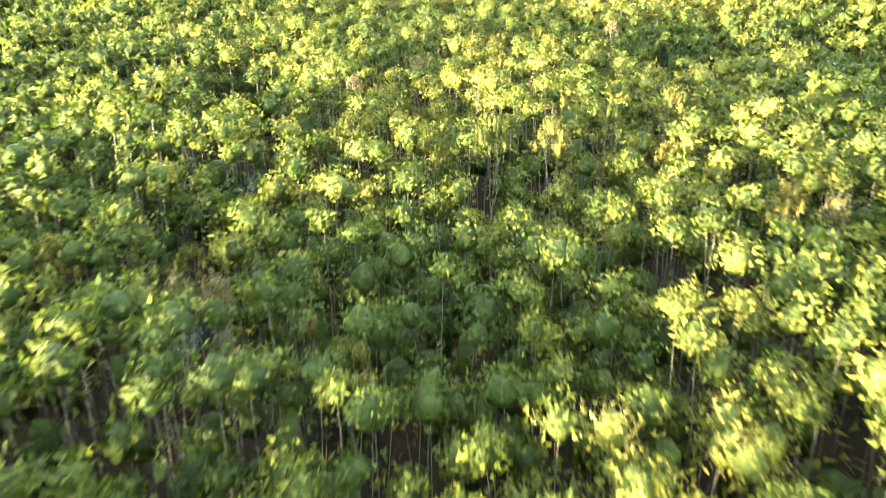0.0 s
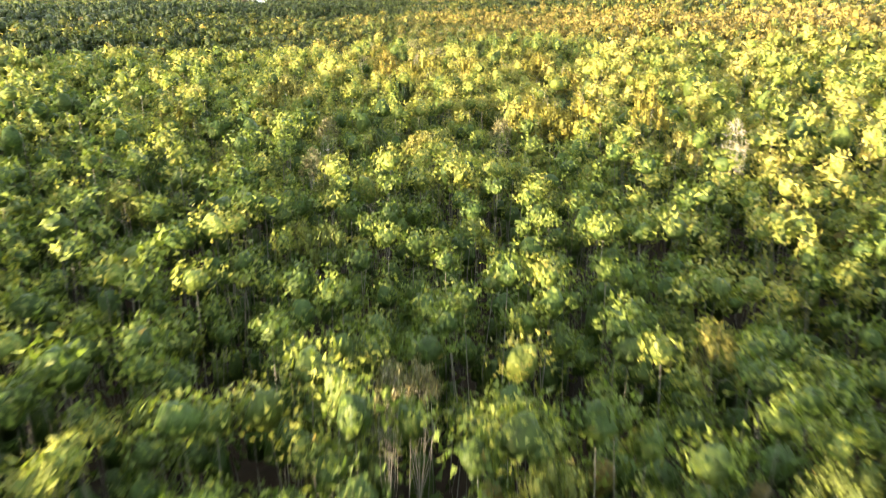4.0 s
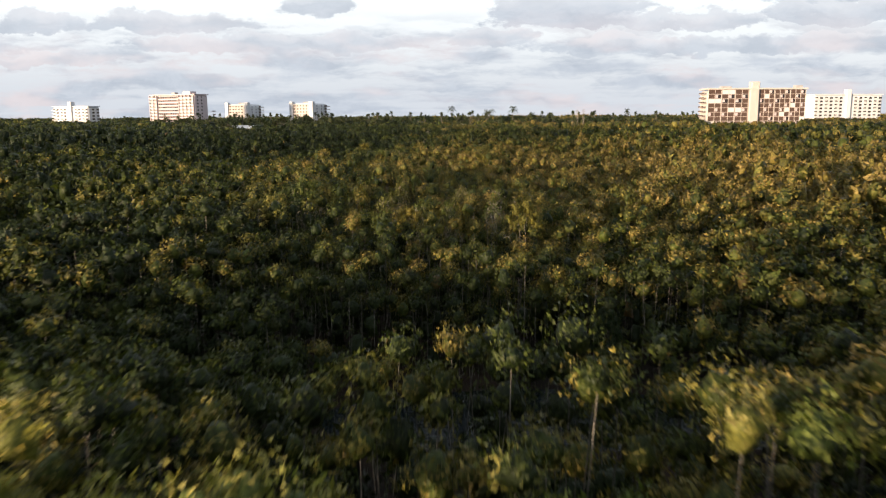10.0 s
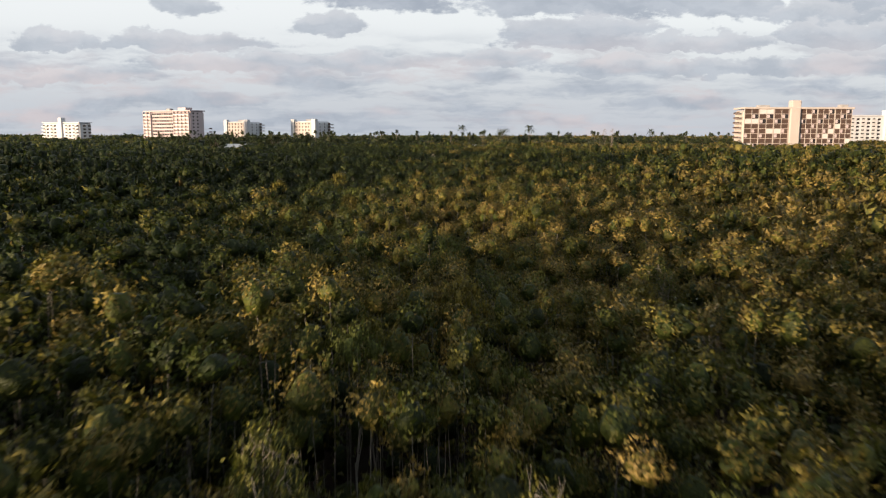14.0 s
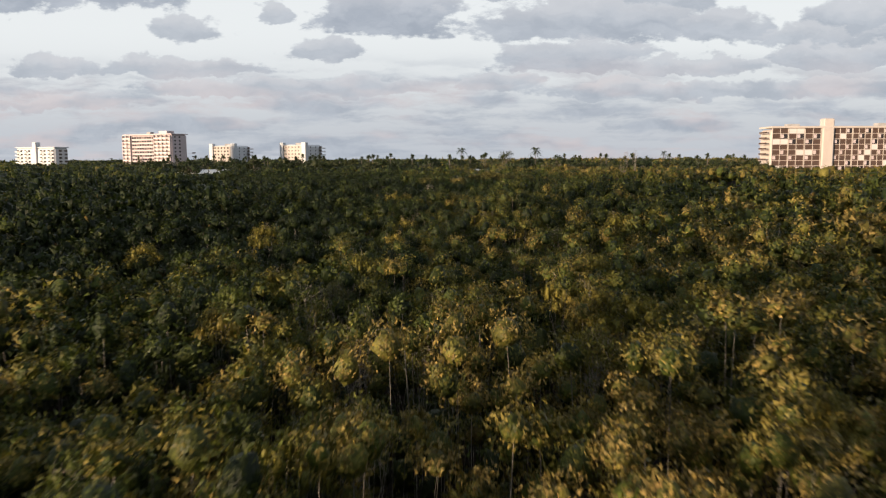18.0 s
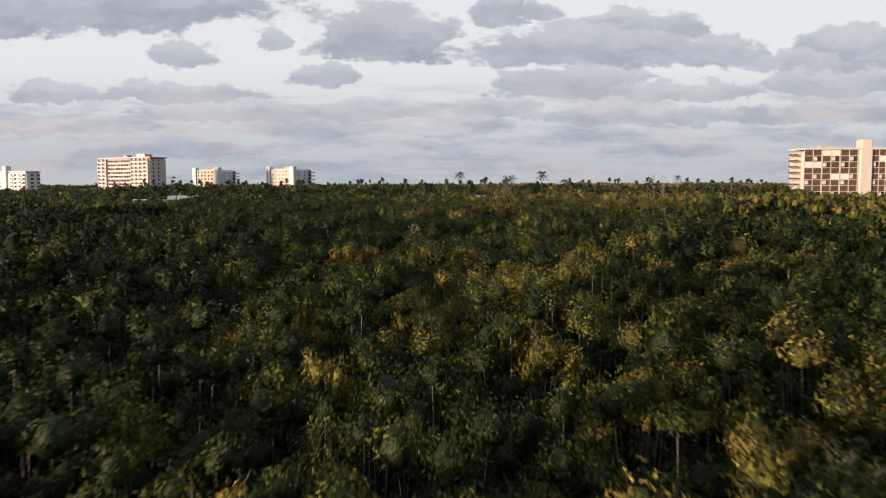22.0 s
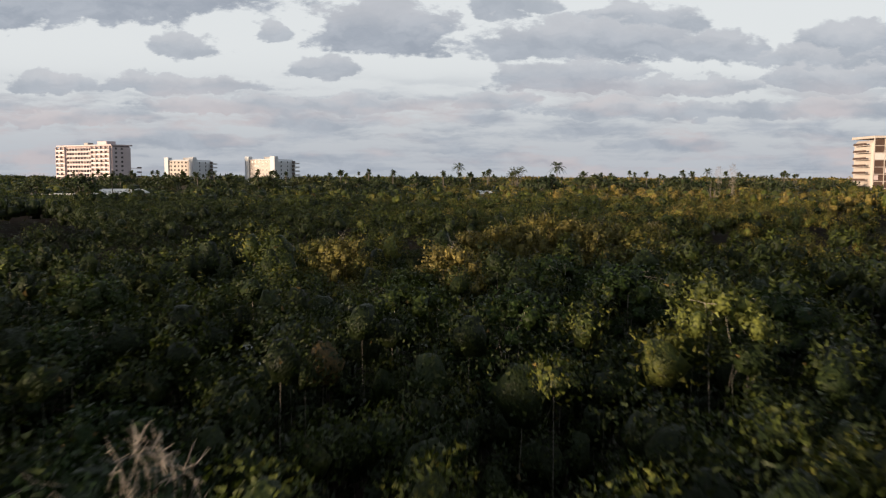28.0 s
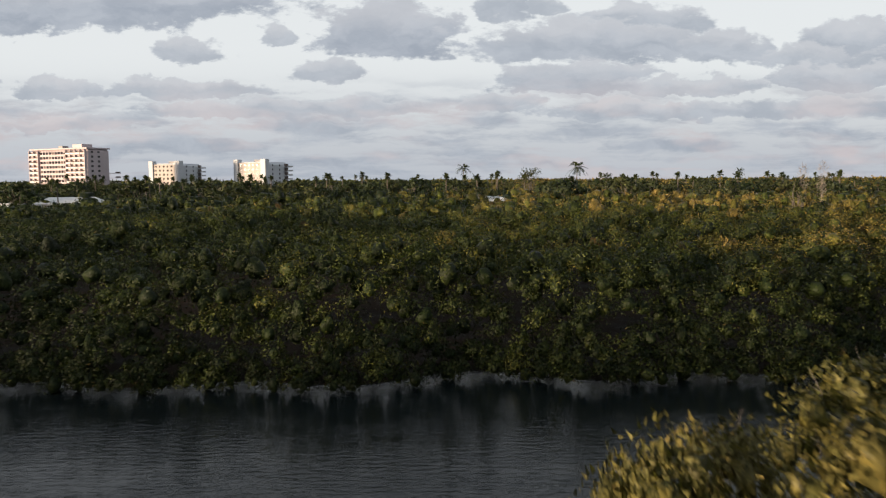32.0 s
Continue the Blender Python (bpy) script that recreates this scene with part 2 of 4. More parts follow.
def water_material():
    m, n, bsdf, _ = material("tidal_water")
    where = n.add("ShaderNodeTexCoord").outputs["Object"]
    ripple = n.noise(n.vec("MULTIPLY", where, (0.6, 2.6, 1)), 1.7, 3, 0.5).outputs[0]
    patch = n.noise(n.vec("MULTIPLY", where, (0.5, 1, 1)), 0.16, 3).outputs[0]
    bsdf.inputs["Base Color"].default_value = (0.006, 0.009, 0.010, 1)
    bsdf.inputs["IOR"].default_value = 1.333
    n.put(bsdf.inputs["Roughness"], n.span(patch, 0.35, 0.65, 0.01, 0.03))
    bump = n.add("ShaderNodeBump")
    n.put(bump.inputs["Strength"], n.span(patch, 0.35, 0.65, 0.4, 1.0))
    bump.inputs["Distance"].default_value = 0.055
    n.put(bump.inputs["Height"], ripple)
    n.put(bsdf.inputs["Normal"], bump.outputs[0])
    return m


MUD, WATER = ground_material(), water_material()


def plain(name, colour, rough=0.6, metal=0.0, vary=0.25, scale=1.5, bump_size=0.0):
    """Painted or cast surface with blotches and fine grain."""
    m, n, bsdf, _ = material(name)
    where = n.add("ShaderNodeTexCoord").outputs["Object"]
    big, fine = n.noise(where, scale, 4).outputs[0], n.noise(where, scale * 14, 4, 0.7).outputs[0]
    f = n.math("ADD", n.math("MULTIPLY", big, 0.65), n.math("MULTIPLY", fine, 0.35))
    dark = tuple(c * (1 - vary) for c in colour)
    n.put(bsdf.inputs["Base Color"], n.mix(n.span(f, 0.35, 0.65), dark, colour))
    bsdf.inputs["Roughness"].default_value, bsdf.inputs["Metallic"].default_value = rough, metal
    if bump_size:
        bump = n.add("ShaderNodeBump")
        bump.inputs["Strength"].default_value, bump.inputs["Distance"].default_value = 0.5, bump_size
        n.put(bump.inputs["Height"], fine)
        n.put(bsdf.inputs["Normal"], bump.outputs[0])
    return m


STUCCO_CREAM = plain("cream_stucco", (0.46, 0.41, 0.37), 0.85, vary=0.12, scale=0.15)
STUCCO_PINK = plain("pink_stucco", (0.52, 0.44, 0.44), 0.85, vary=0.12, scale=0.15)
STUCCO_WHITE = plain("white_stucco", (0.56, 0.57, 0.58), 0.85, vary=0.10, scale=0.15)
GLASS_DARK = plain("tinted_window_glass", (0.035, 0.03, 0.03), 0.12, vary=0.4, scale=0.3)
SCREEN_BROWN = plain("brown_screened_balcony", (0.09, 0.055, 0.04), 0.5, vary=0.4, scale=0.3)
RAIL_WHITE = plain("white_railing", (0.58, 0.56, 0.54), 0.5, vary=0.1)
ROOF_GREY = plain("roof_gravel", (0.34, 0.33, 0.32), 0.9, vary=0.25, scale=0.4)

# ---- mesh helpers ----
def mesh_of(name, verts, faces, mat, tint=None, smooth=False, normals=None):
    """A mesh from arrays of vertices and of faces that all have the same number of corners."""
    verts, faces = np.asarray(verts, np.float32), np.asarray(faces, np.int32)
    me = bpy.data.meshes.new(name)
    me.vertices.add(len(verts))
    me.vertices.foreach_set("co", verts.ravel())
    k = faces.shape[1]
    me.loops.add(faces.size)
    me.loops.foreach_set("vertex_index", faces.ravel())
    me.polygons.add(len(faces))
    me.polygons.foreach_set("loop_start", np.arange(len(faces), dtype=np.int32) * k)
    me.polygons.foreach_set("loop_total", np.full(len(faces), k, np.int32))
    if smooth:
        me.polygons.foreach_set("use_smooth", np.ones(len(faces), bool))
    me.update(calc_edges=True)
    if tint is not None:
        a = me.attributes.new("tint", "FLOAT", "POINT")
        a.data.foreach_set("value", np.asarray(tint, np.float32))
    me.materials.append(mat)
    if normals is not None:
        me.polygons.foreach_set("use_smooth", np.ones(len(faces), bool))
        me.normals_split_custom_set_from_vertices(np.asarray(normals, np.float32))
    return me


def unit(v):
    return v / np.maximum(np.linalg.norm(v, axis=-1, keepdims=True), 1e-9)


def prisms(a, b, ra, rb, sides=3):
    """Tapered stems from a to b: vertices and quads."""
    a, b = np.asarray(a, float).reshape(-1, 3), np.asarray(b, float).reshape(-1, 3)
    ra, rb = np.broadcast_to(ra, len(a)), np.broadcast_to(rb, len(a))
    way = unit(b - a)
    side = unit(np.cross(way, np.where(np.abs(way[:, 2:3]) > 0.9, [[1.0, 0, 0]], [[0, 0, 1.0]])))
    other = np.cross(way, side)
    ang = np.arange(sides) * 2 * np.pi / sides
    ring = np.cos(ang)[None, :, None] * side[:, None] + np.sin(ang)[None, :, None] * other[:, None]
    v = np.concatenate([a[:, None] + ring * ra[:, None, None], b[:, None] + ring * rb[:, None, None]], 1)
    k = np.arange(sides)
    q = np.stack([k, (k + 1) % sides, (k + 1) % sides + sides, k + sides], 1)
    f = q[None] + (np.arange(len(a)) * 2 * sides)[:, None, None]
    return v.reshape(-1, 3), f.reshape(-1, 4)


def leaves(centres, out, size, rng):
    """Single pointed leaves. out: the way each faces."""
    n = len(centres)
    face = unit(out + rng.normal(0, 0.55, (n, 3)))
    tip = unit(np.cross(face, rng.normal(0, 1, (n, 3))))
    tip = unit(tip + out * 0.35 + [0, 0, 0.4])
    side = unit(np.cross(face, tip))
    s = (np.broadcast_to(size, n) * rng.uniform(0.7, 1.35, n))[:, None]
    a, b, c = centres - side * s * 0.31 - tip * s * 0.4, centres + side * s * 0.31 - tip * s * 0.4, centres + tip * s * 0.7
    # the upper face of every leaf looks outwards
    under = (np.cross(b - a, c - a) * out).sum(-1, keepdims=True) < 0
    v = np.stack([a, np.where(under, c, b), np.where(under, b, c)], 1)
    return v.reshape(-1, 3), np.arange(3 * n).reshape(-1, 3)


def ball(turns, rows):
    """Ways over a ball, open to the stem: directions and triangles."""
    tilt = np.concatenate([[0.0], np.linspace(0.42, 2.45, rows)])
    v = [(0.0, 0.0, 1.0)]
    for k, a in enumerate(tilt[1:]):
        for j in range(turns):
            b = 2 * np.pi * (j + 0.5 * (k % 2)) / turns
            v.append((np.sin(a) * np.cos(b), np.sin(a) * np.sin(b), np.cos(a)))
    f = [(0, 1 + j, 1 + (j + 1) % turns) for j in range(turns)]
    for k in range(rows - 1):
        for j in range(turns):
            a, b = 1 + k * turns + j, 1 + k * turns + (j + 1) % turns
            c, d = a + turns, b + turns
            f += [(a, c, d), (a, d, b)] if k % 2 else [(a, c, b), (b, c, d)]
    return np.array(v), np.array(f)


def crowns(hearts, radii, flat, rng, turns, rows, count, size, lumps=8, core=0.62):
    """Lumpy leaf crowns round hearts: a closed dense body and single leaves standing off it. Vertices, triangles, normals, and how many vertices of body and leaves each crown has."""
    n = len(hearts)
    radii, flat = np.broadcast_to(radii, n), np.broadcast_to(flat, n)
    stretch = np.stack([np.ones(n), np.ones(n), flat], -1)[:, None]
    bumps = unit(rng.normal(0, 1, (n, lumps, 3)) + [0, 0, 0.5])
    high, wide = rng.uniform(0.22, 0.5, (n, lumps, 1)), rng.uniform(0.12, 0.32, (n, lumps, 1))

    def surface(way):
        reach, slope = 0.72, 0.0
        for k in range(lumps):
            off = way - bumps[:, k : k + 1]
            e = high[:, k : k + 1] * np.exp(-(off**2).sum(-1, keepdims=True) / wide[:, k : k + 1])
            reach, slope = reach + e * (0.72 if k else 0.8), slope + e * off * (2 / wide[:, k : k + 1])
        reach = np.minimum(reach, 1.22)
        slope = slope - way * (slope * way).sum(-1, keepdims=True)
        return reach, unit(way + 0.55 * slope / reach)

    way0, tri = ball(turns, rows)
    m = len(way0)
    way = unit(way0[None] + rng.normal(0, 0.07, (n, m, 3)))
    reach, nor = surface(way)
    body = hearts[:, None] + way * reach * stretch * (core * radii[:, None, None])
    v, f, normals = body.reshape(-1, 3), (tri[None] + (np.arange(n) * m)[:, None, None]).reshape(-1, 3), nor.reshape(-1, 3)
    if count:
        way = rng.normal(0, 1, (n, count, 3)) + [0, 0, 0.25]
        way[..., 2] = np.where(way[..., 2] < -0.5, -way[..., 2], way[..., 2])
        way = unit(way)
        reach, nor = surface(way)
        spot = hearts[:, None] + way * reach * stretch * (radii[:, None] * (1.14 - 0.5 * rng.uniform(0, 1, (n, count)) ** 1.4))[..., None]
        lv, lf = leaves(spot.reshape(-1, 3), nor.reshape(-1, 3), size, rng)
        facing = unit(nor + rng.normal(0, 0.38, nor.shape))
        v, f = joined([(v, f), (lv, lf)])
        normals = np.concatenate([normals, np.repeat(facing.reshape(-1, 3), 3, 0)])
    return v, f, normals, m, 3 * count


def joined(pieces):
    """One pair of arrays from many pairs of vertices and faces."""
    vs, fs, at = [], [], 0
    for v, f in pieces:
        vs.append(v)
        fs.append(f + at)
        at += len(v)
    return np.concatenate(vs), np.concatenate(fs)


def rolling(x, y, scale, seed):
    """A smooth uneven field between about -1 and 1 over the plan."""
    r = np.random.default_rng(seed)
    total = 0.0
    for _ in range(7):
        a, k, p = r.uniform(0, 2 * np.pi), r.uniform(0.6, 1.8) / scale, r.uniform(0, 2 * np.pi)
        total = total + np.sin((x * np.cos(a) + y * np.sin(a)) * k * 2 * np.pi + p)
    return total / 3.2


# ---- the plan: shores, pools and the height of the woods ----
def far_shore(x):
    return 362.3 + 1.2 * np.sin(x * 0.21 + 0.4) + 0.9 * np.sin(x * 0.47) + np.where(x > 12, (x - 12) * 0.28, 0) + np.where(x < -14, (x + 14) * 0.26, 0)


def near_shore(x):
    return 332.0 + np.clip((x - 1) * 0.5, -6, 5) + 1.3 * np.sin(x * 0.33 + 1.0) + np.where(x < -14, (x + 14) * 0.10, 0) + np.where(x > 20, (x - 20) * 0.3, 0)


# water-filled pools and bare muddy gaps in the woods: place, half widths
POOLS = [(-10.6, 35.2, 1.8, 2.6), (-8.6, 19.4, 0.9, 1.2), (3.5, 128.2, 8.5, 3.2), (11.5, 127.5, 2.6, 2.0)]
GAPS = [(14, 524, 8, 5), (-114, 542, 16, 9), (-130, 528, 14, 6), (-8.6, 31.0, 1.7, 2.4), (-4.1, 22.3, 0.9, 1.2), (11.1, 25.0, 0.9, 1.2), (-1.4, 17.9, 0.9, 1.2), (5.5, 17.2, 1.0, 1.3), (-7.0, 14.9, 0.9, 1.2), (-14.1, 36.1, 1.0, 1.4),
        (-11.7, 42.3, 1.2, 1.5), (-3.9, 44.7, 1.2, 1.6), (1.9, 62.0, 1.0, 1.8), (4.8, 73.8, 1.2, 1.8), (-4.7, 51.8, 1.2, 1.6), (5.1, 43.6, 1.3, 1.7), (-7.0, 130.0, 3.0, 1.8), (3.0, 121.8, 8.5, 3.8)]


def inside(spots, x, y):
    """Above 0 inside one of the spots."""
    d = -1.0
    for px, py, rx, ry in spots:
        d = np.maximum(d, 1 - np.hypot((x - px) / rx, (y - py) / ry))
    return d


def wood_height(x, y):
    h = np.interp(y, [0, 40, 70, 100, 112, 119, 124, 136, 150, 165, 200, 230, 262, 300, 320, 326, 331, 362, 370, 420, 520, 700, 820, 960, 1300], [5.6, 5.8, 6.9, 7.8, 7.0, 5.8, 5.0, 5.6, 6.6, 6.8, 6.3, 6.6, 7.9, 8.0, 8.3, 6.6, 4.8, 6.0, 7.0, 7.2, 7.2, 7.8, 8.8, 9.7, 10.8])
    h = h - 1.6 * np.exp(-(((x + 100) / 35) ** 2) - ((y - 500) / 60) ** 2)
    return h + np.where(y < 900, 0.6 * rolling(x, y, 38, 3) + 0.55 * rolling(x, y, 13, 4), 0.5 * rolling(x, y, 90, 3))


def wood_tint(x, y):
    """Greener or yellower stands, with sun and cloud shade put into the tint."""
    # the low values from 280 to 322 paint in cloud shade
    base = np.interp(y, [0, 55, 75, 104, 120, 145, 160, 205, 226, 260, 280, 322, 340, 370, 376, 400, 600], [0.27, 0.29, 0.50, 0.62, 0.38, 0.46, 0.82, 0.70, 0.54, 0.30, 0.06, 0.02, 0.26, 0.15, 0.26, 0.36, 0.46])
    # darker on the left, where crowns show their shaded sides
    base = base - np.where(y > 225, 0.45, 0.25) * np.clip((-1 - x) / 8, 0, 1) * ((y > 136) & (y < 266))
    # two stands of browned crowns behind the creek
    base = base + 0.5 * np.exp(-(((x - 4.5) / 8) ** 2) - ((y - 383) / 7) ** 2) + 0.45 * np.exp(-(((x - 30) / 9) ** 2) - ((y - 381) / 8) ** 2)
    # the last term lightens the right and darkens the left like the low sun
    return base + 0.13 * rolling(x, y, 45, 8) + 0.12 * rolling(x, y, 14, 9) + np.interp(y, [60, 140], [0.003, 0.007]) * np.clip(x, -34, 42)


def scatter(x0, x1, y0, y1, step, seed, gaps=True):
    """Uneven grid of places on land, with step metres between them."""
    r = np.random.default_rng(seed)
    gx, gy = np.meshgrid(np.arange(x0, x1, step), np.arange(y0, y1, step))
    x = gx.ravel() + r.uniform(-0.48, 0.48, gx.size) * step
    y = gy.ravel() + r.uniform(-0.48, 0.48, gx.size) * step
    wet = (y > near_shore(x)) & (y < far_shore(x) + 0.6)
    keep = ~wet & (inside(POOLS, x, y) < -0.12)
    if gaps:
        keep &= inside(GAPS, x, y) < 0.0
    return x[keep], y[keep]


def wood_arrays(x, y, count, size, seed, low=0.5, spread=1.0, limbs=True, tint_shift=0.0, height=None, tall=(0.82, 1.12), dome=0.9, body=(8, 4), core=0.62, core_shade=-0.36):
    """Crowns and stems for trees at x, y: leaf vertices, faces, tints, stem vertices and faces, normals."""
    r = np.random.default_rng(seed)
    n = len(x)
    h = (wood_height(x, y) if height is None else height) * r.uniform(*tall, n)
    radius = spread * r.uniform(0.72, 1.32, n)
    flat = dome * r.uniform(0.8, 1.25, n)
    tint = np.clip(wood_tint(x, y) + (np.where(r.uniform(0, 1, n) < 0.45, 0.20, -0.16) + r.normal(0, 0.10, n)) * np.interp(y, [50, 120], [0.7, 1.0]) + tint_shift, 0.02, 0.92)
    heart = np.stack([x, y, np.maximum(h - radius * flat * 0.95, 0.35)], -1)
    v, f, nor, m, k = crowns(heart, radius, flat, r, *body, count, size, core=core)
    # inner bodies get a darker tint: shade inside the crowns put into colour
    t = np.concatenate([np.repeat(np.maximum(tint + core_shade, 0.0), m), np.repeat(np.repeat(tint, count) + r.normal(0.01, 0.035, n * count), 3)])
    if not limbs:
        return v, f, t, None, nor
    foot = np.stack([x, y, np.full(n, -0.2)], -1)
    fork = foot + r.normal(0, 0.14, (n, 3)) * [1, 1, 0] + np.stack([0 * h, 0 * h, h * low], -1)
    thick = 0.0026 * h * r.uniform(0.7, 1.3, n)
    return v, f, t, joined([prisms(foot, fork, thick, thick * 0.8), prisms(fork, heart, thick * 0.8, thick * 0.5)]), nor


def woods(name, label, sets, leaf_mat=None):
    """Joined stands of trees as one mesh of leaves with the stems under it."""
    leaf = [s[:2] for s in sets]
    v, f = joined(leaf)
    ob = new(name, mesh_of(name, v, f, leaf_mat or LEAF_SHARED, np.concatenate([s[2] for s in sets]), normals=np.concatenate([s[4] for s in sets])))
    tagged(ob, label, "mangroves", kind="stuff")
    stems = [s[3] for s in sets if s[3] is not None]
    if stems:
        v, f = joined(stems)
        part = new("stems", mesh_of("stems", v, f, STEM))
        part.parent = ob
        tagged(part, kind="stuff")
    return ob


# ---- ground and water ----
def build_ground():
    def axis(*bands):
        return np.unique(np.concatenate([np.arange(a, b, s) for a, b, s in bands]))
    xs = axis((-4000, -400, 400), (-400, -60, 20), (-60, 60, 1.5), (60, 400, 20), (400, 4001, 400))
    ys = axis((-3000, -20, 300), (-20, 300, 2.0), (300, 390, 1.0), (390, 900, 30), (900, 4501, 400))
    gx, gy = np.meshgrid(xs, ys)
    edge = np.minimum(gy - near_shore(gx), far_shore(gx) - gy)
    z = 0.28 + 0.10 * rolling(gx, gy, 6, 21) * (np.abs(gx) < 80)
    z = np.where(edge > -2, 0.28 - (edge + 2) * 0.35, z)
    z = np.maximum(z, -1.5)
    deep = inside(POOLS, gx, gy)
    z = np.where(deep > -0.3, np.minimum(z, 0.16 - 0.6 * (deep + 0.3)), z)
    v = np.stack([gx, gy, z], -1).reshape(-1, 3)
    w, hgt = len(xs), len(ys)
    i = (np.arange(hgt - 1)[:, None] * w + np.arange(w - 1)[None]).ravel()
    ob = new("ground", mesh_of("ground", v, np.stack([i, i + 1, i + w + 1, i + w], 1), MUD, smooth=True))
    tagged(ob, "dark wet tidal mud under the mangroves", "ground", kind="structure")
    v = [(-4000, -100, 0.0), (4000, -100, 0.0), (4000, 420, 0.0), (-4000, 420, 0.0)]
    water = new("water", mesh_of("water", v, [(0, 1, 2, 3)], WATER))
    tagged(water, "dark rippled tidal creek with pools reflecting the sky", "water", kind="structure")


build_ground()

# ---- single trees that stand out of the thicket ----
def part(name, me, parent, label=""):
    ob = new(name, me)
    ob.parent = parent
    if label:
        tagged(ob, label)
    return ob


YELLOWS = [(0.0, (0.120, 0.110, 0.020)), (0.5, (0.165, 0.138, 0.028)), (1.0, (0.21, 0.162, 0.038))]
OLIVES = [(0.0, (0.070, 0.090, 0.022)), (0.5, (0.115, 0.125, 0.030)), (1.0, (0.19, 0.165, 0.046))]
# deep green leaves, darkened further so the colour carries cloud shade
DEEPS = [(0.0, (0.010, 0.021, 0.006)), (0.6, (0.020, 0.036, 0.008)), (1.0, (0.055, 0.066, 0.014))]
PALES = [(0.0, (0.12, 0.115, 0.05)), (0.5, (0.165, 0.145, 0.075)), (1.0, (0.21, 0.17, 0.10))]
# gold stops: evening sun on the bank trees put into the leaf colour
SUNLIT_GOLDS = [(0.0, (0.105, 0.098, 0.028)), (1.0, (0.185, 0.150, 0.050))]
LEAF = {k: leaf_material("leaf_" + k, False, v) for k, v in (("yellow", YELLOWS), ("olive", OLIVES), ("deep", DEEPS), ("pale", PALES), ("gold", SUNLIT_GOLDS))}


def limb_chain(start, goal, r0, r1, rng, steps=3, sway=0.18):
    """A crooked limb of several joints from start to goal."""
    start, goal = np.array(start, float), np.array(goal, float)
    k = np.linspace(0, 1, steps + 1)[:, None]
    pts = start + (goal - start) * k + rng.normal(0, sway, (steps + 1, 3)) * np.sin(np.pi * k) * [1, 1, 0.4]
    rad = np.linspace(r0, r1, steps + 1)
    return prisms(pts[:-1], pts[1:], rad[:-1], rad[1:], 5), pts


def tree_meshes(kind, seed):
    """Trunk, branches and crown of one kind of tree, 1 high; heights of about 6 m are meant."""
    r = np.random.default_rng(seed)
    H = 6.0
    low, radius, blobs, per_blob, size, thick = {"umbrella": (0.55, 1.05, 11, 110, 0.09, 0.045), "yellow": (0.50, 1.15, 14, 110, 0.09, 0.045), "bush": (0.22, 1.3, 24, 130, 0.09, 0.05),
                                                 "bare": (0.50, 0.85, 14, 50, 0.09, 0.032), "pale": (0.58, 0.66, 14, 60, 0.085, 0.03), "dead": (0.45, 0.62, 20, 0, 0.1, 0.024)}[kind]
    fork = np.array([r.normal(0, 0.15), r.normal(0, 0.15), H * low * 0.85])
    trunk, _ = limb_chain((0, 0, -0.3), fork, thick, thick * 0.75, r, 4, 0.10)
    ang = np.arange(blobs) * 2.4 + r.uniform(0, 6)
    rad = np.sqrt((np.arange(blobs) + 0.5) / blobs)
    dome = {"bush": 1.9, "dead": 1.6, "bare": 1.1, "pale": 0.9}.get(kind, 0.9)
    drop = radius * (dome * rad**2.4 * r.uniform(0.8, 1.2, blobs) + r.uniform(0, 0.25, blobs))
    heart = np.array([0, 0, H - radius * (dome + 0.35)])
    centre = np.stack([np.cos(ang) * rad * radius, np.sin(ang) * rad * radius, H - 0.35 - drop], -1)
    br = radius * r.uniform(0.32, 0.52, blobs) if kind in ("umbrella", "yellow", "bush") else radius * r.uniform(0.26, 0.42, blobs)
    stems, twigs = [], []
    for c, b in zip(centre[::1 if kind in ("bare", "dead", "pale") else 3], br[::1 if kind in ("bare", "dead", "pale") else 3]):
        piece, pts = limb_chain(fork - [0, 0, r.uniform(0, 0.15) * H * low], c, thick * 0.32, thick * 0.08, r, 3, 0.14)
        stems.append(piece)
        count = {"bare": 4, "dead": 8, "pale": 3}.get(kind, 1)
        d = unit(r.normal(0, 1, (count, 3)) + [0, 0, 0.5])
        base = pts[r.integers(2, 4, count)]
        mid = base + d * b * 0.7
        twigs.append(prisms(base, mid, 0.008, 0.006))
        d2 = unit(np.repeat(d, 2, 0) + r.normal(0, 0.5, (2 * count, 3)))
        twigs.append(prisms(np.repeat(mid, 2, 0), np.repeat(mid, 2, 0) + d2 * b * 0.8, 0.006, 0.003))
    leaf = None
    if kind in ("umbrella", "yellow", "bush"):
        v, f, facing, _, _ = crowns(centre, br, 0.85, r, 6, 2, per_blob, size, 5)
        leaf = (v, f, facing)
    elif per_blob:
        d = unit(r.normal(0, 1, (blobs, per_blob, 3)) + [0, 0, 0.4])
        spot = centre[:, None] + d * [1, 1, 1.3] * (br[:, None] * r.uniform(0.25, 1.2, (blobs, per_blob)))[..., None]
        whole = unit(spot - heart)
        facing = np.repeat(unit(d * 0.65 + whole * 0.8 + r.normal(0, 0.32, d.shape)).reshape(-1, 3), 3, 0)
        leaf = (*leaves(spot.reshape(-1, 3), d.reshape(-1, 3), size, r), facing)
    return trunk, joined(stems), joined(twigs), leaf


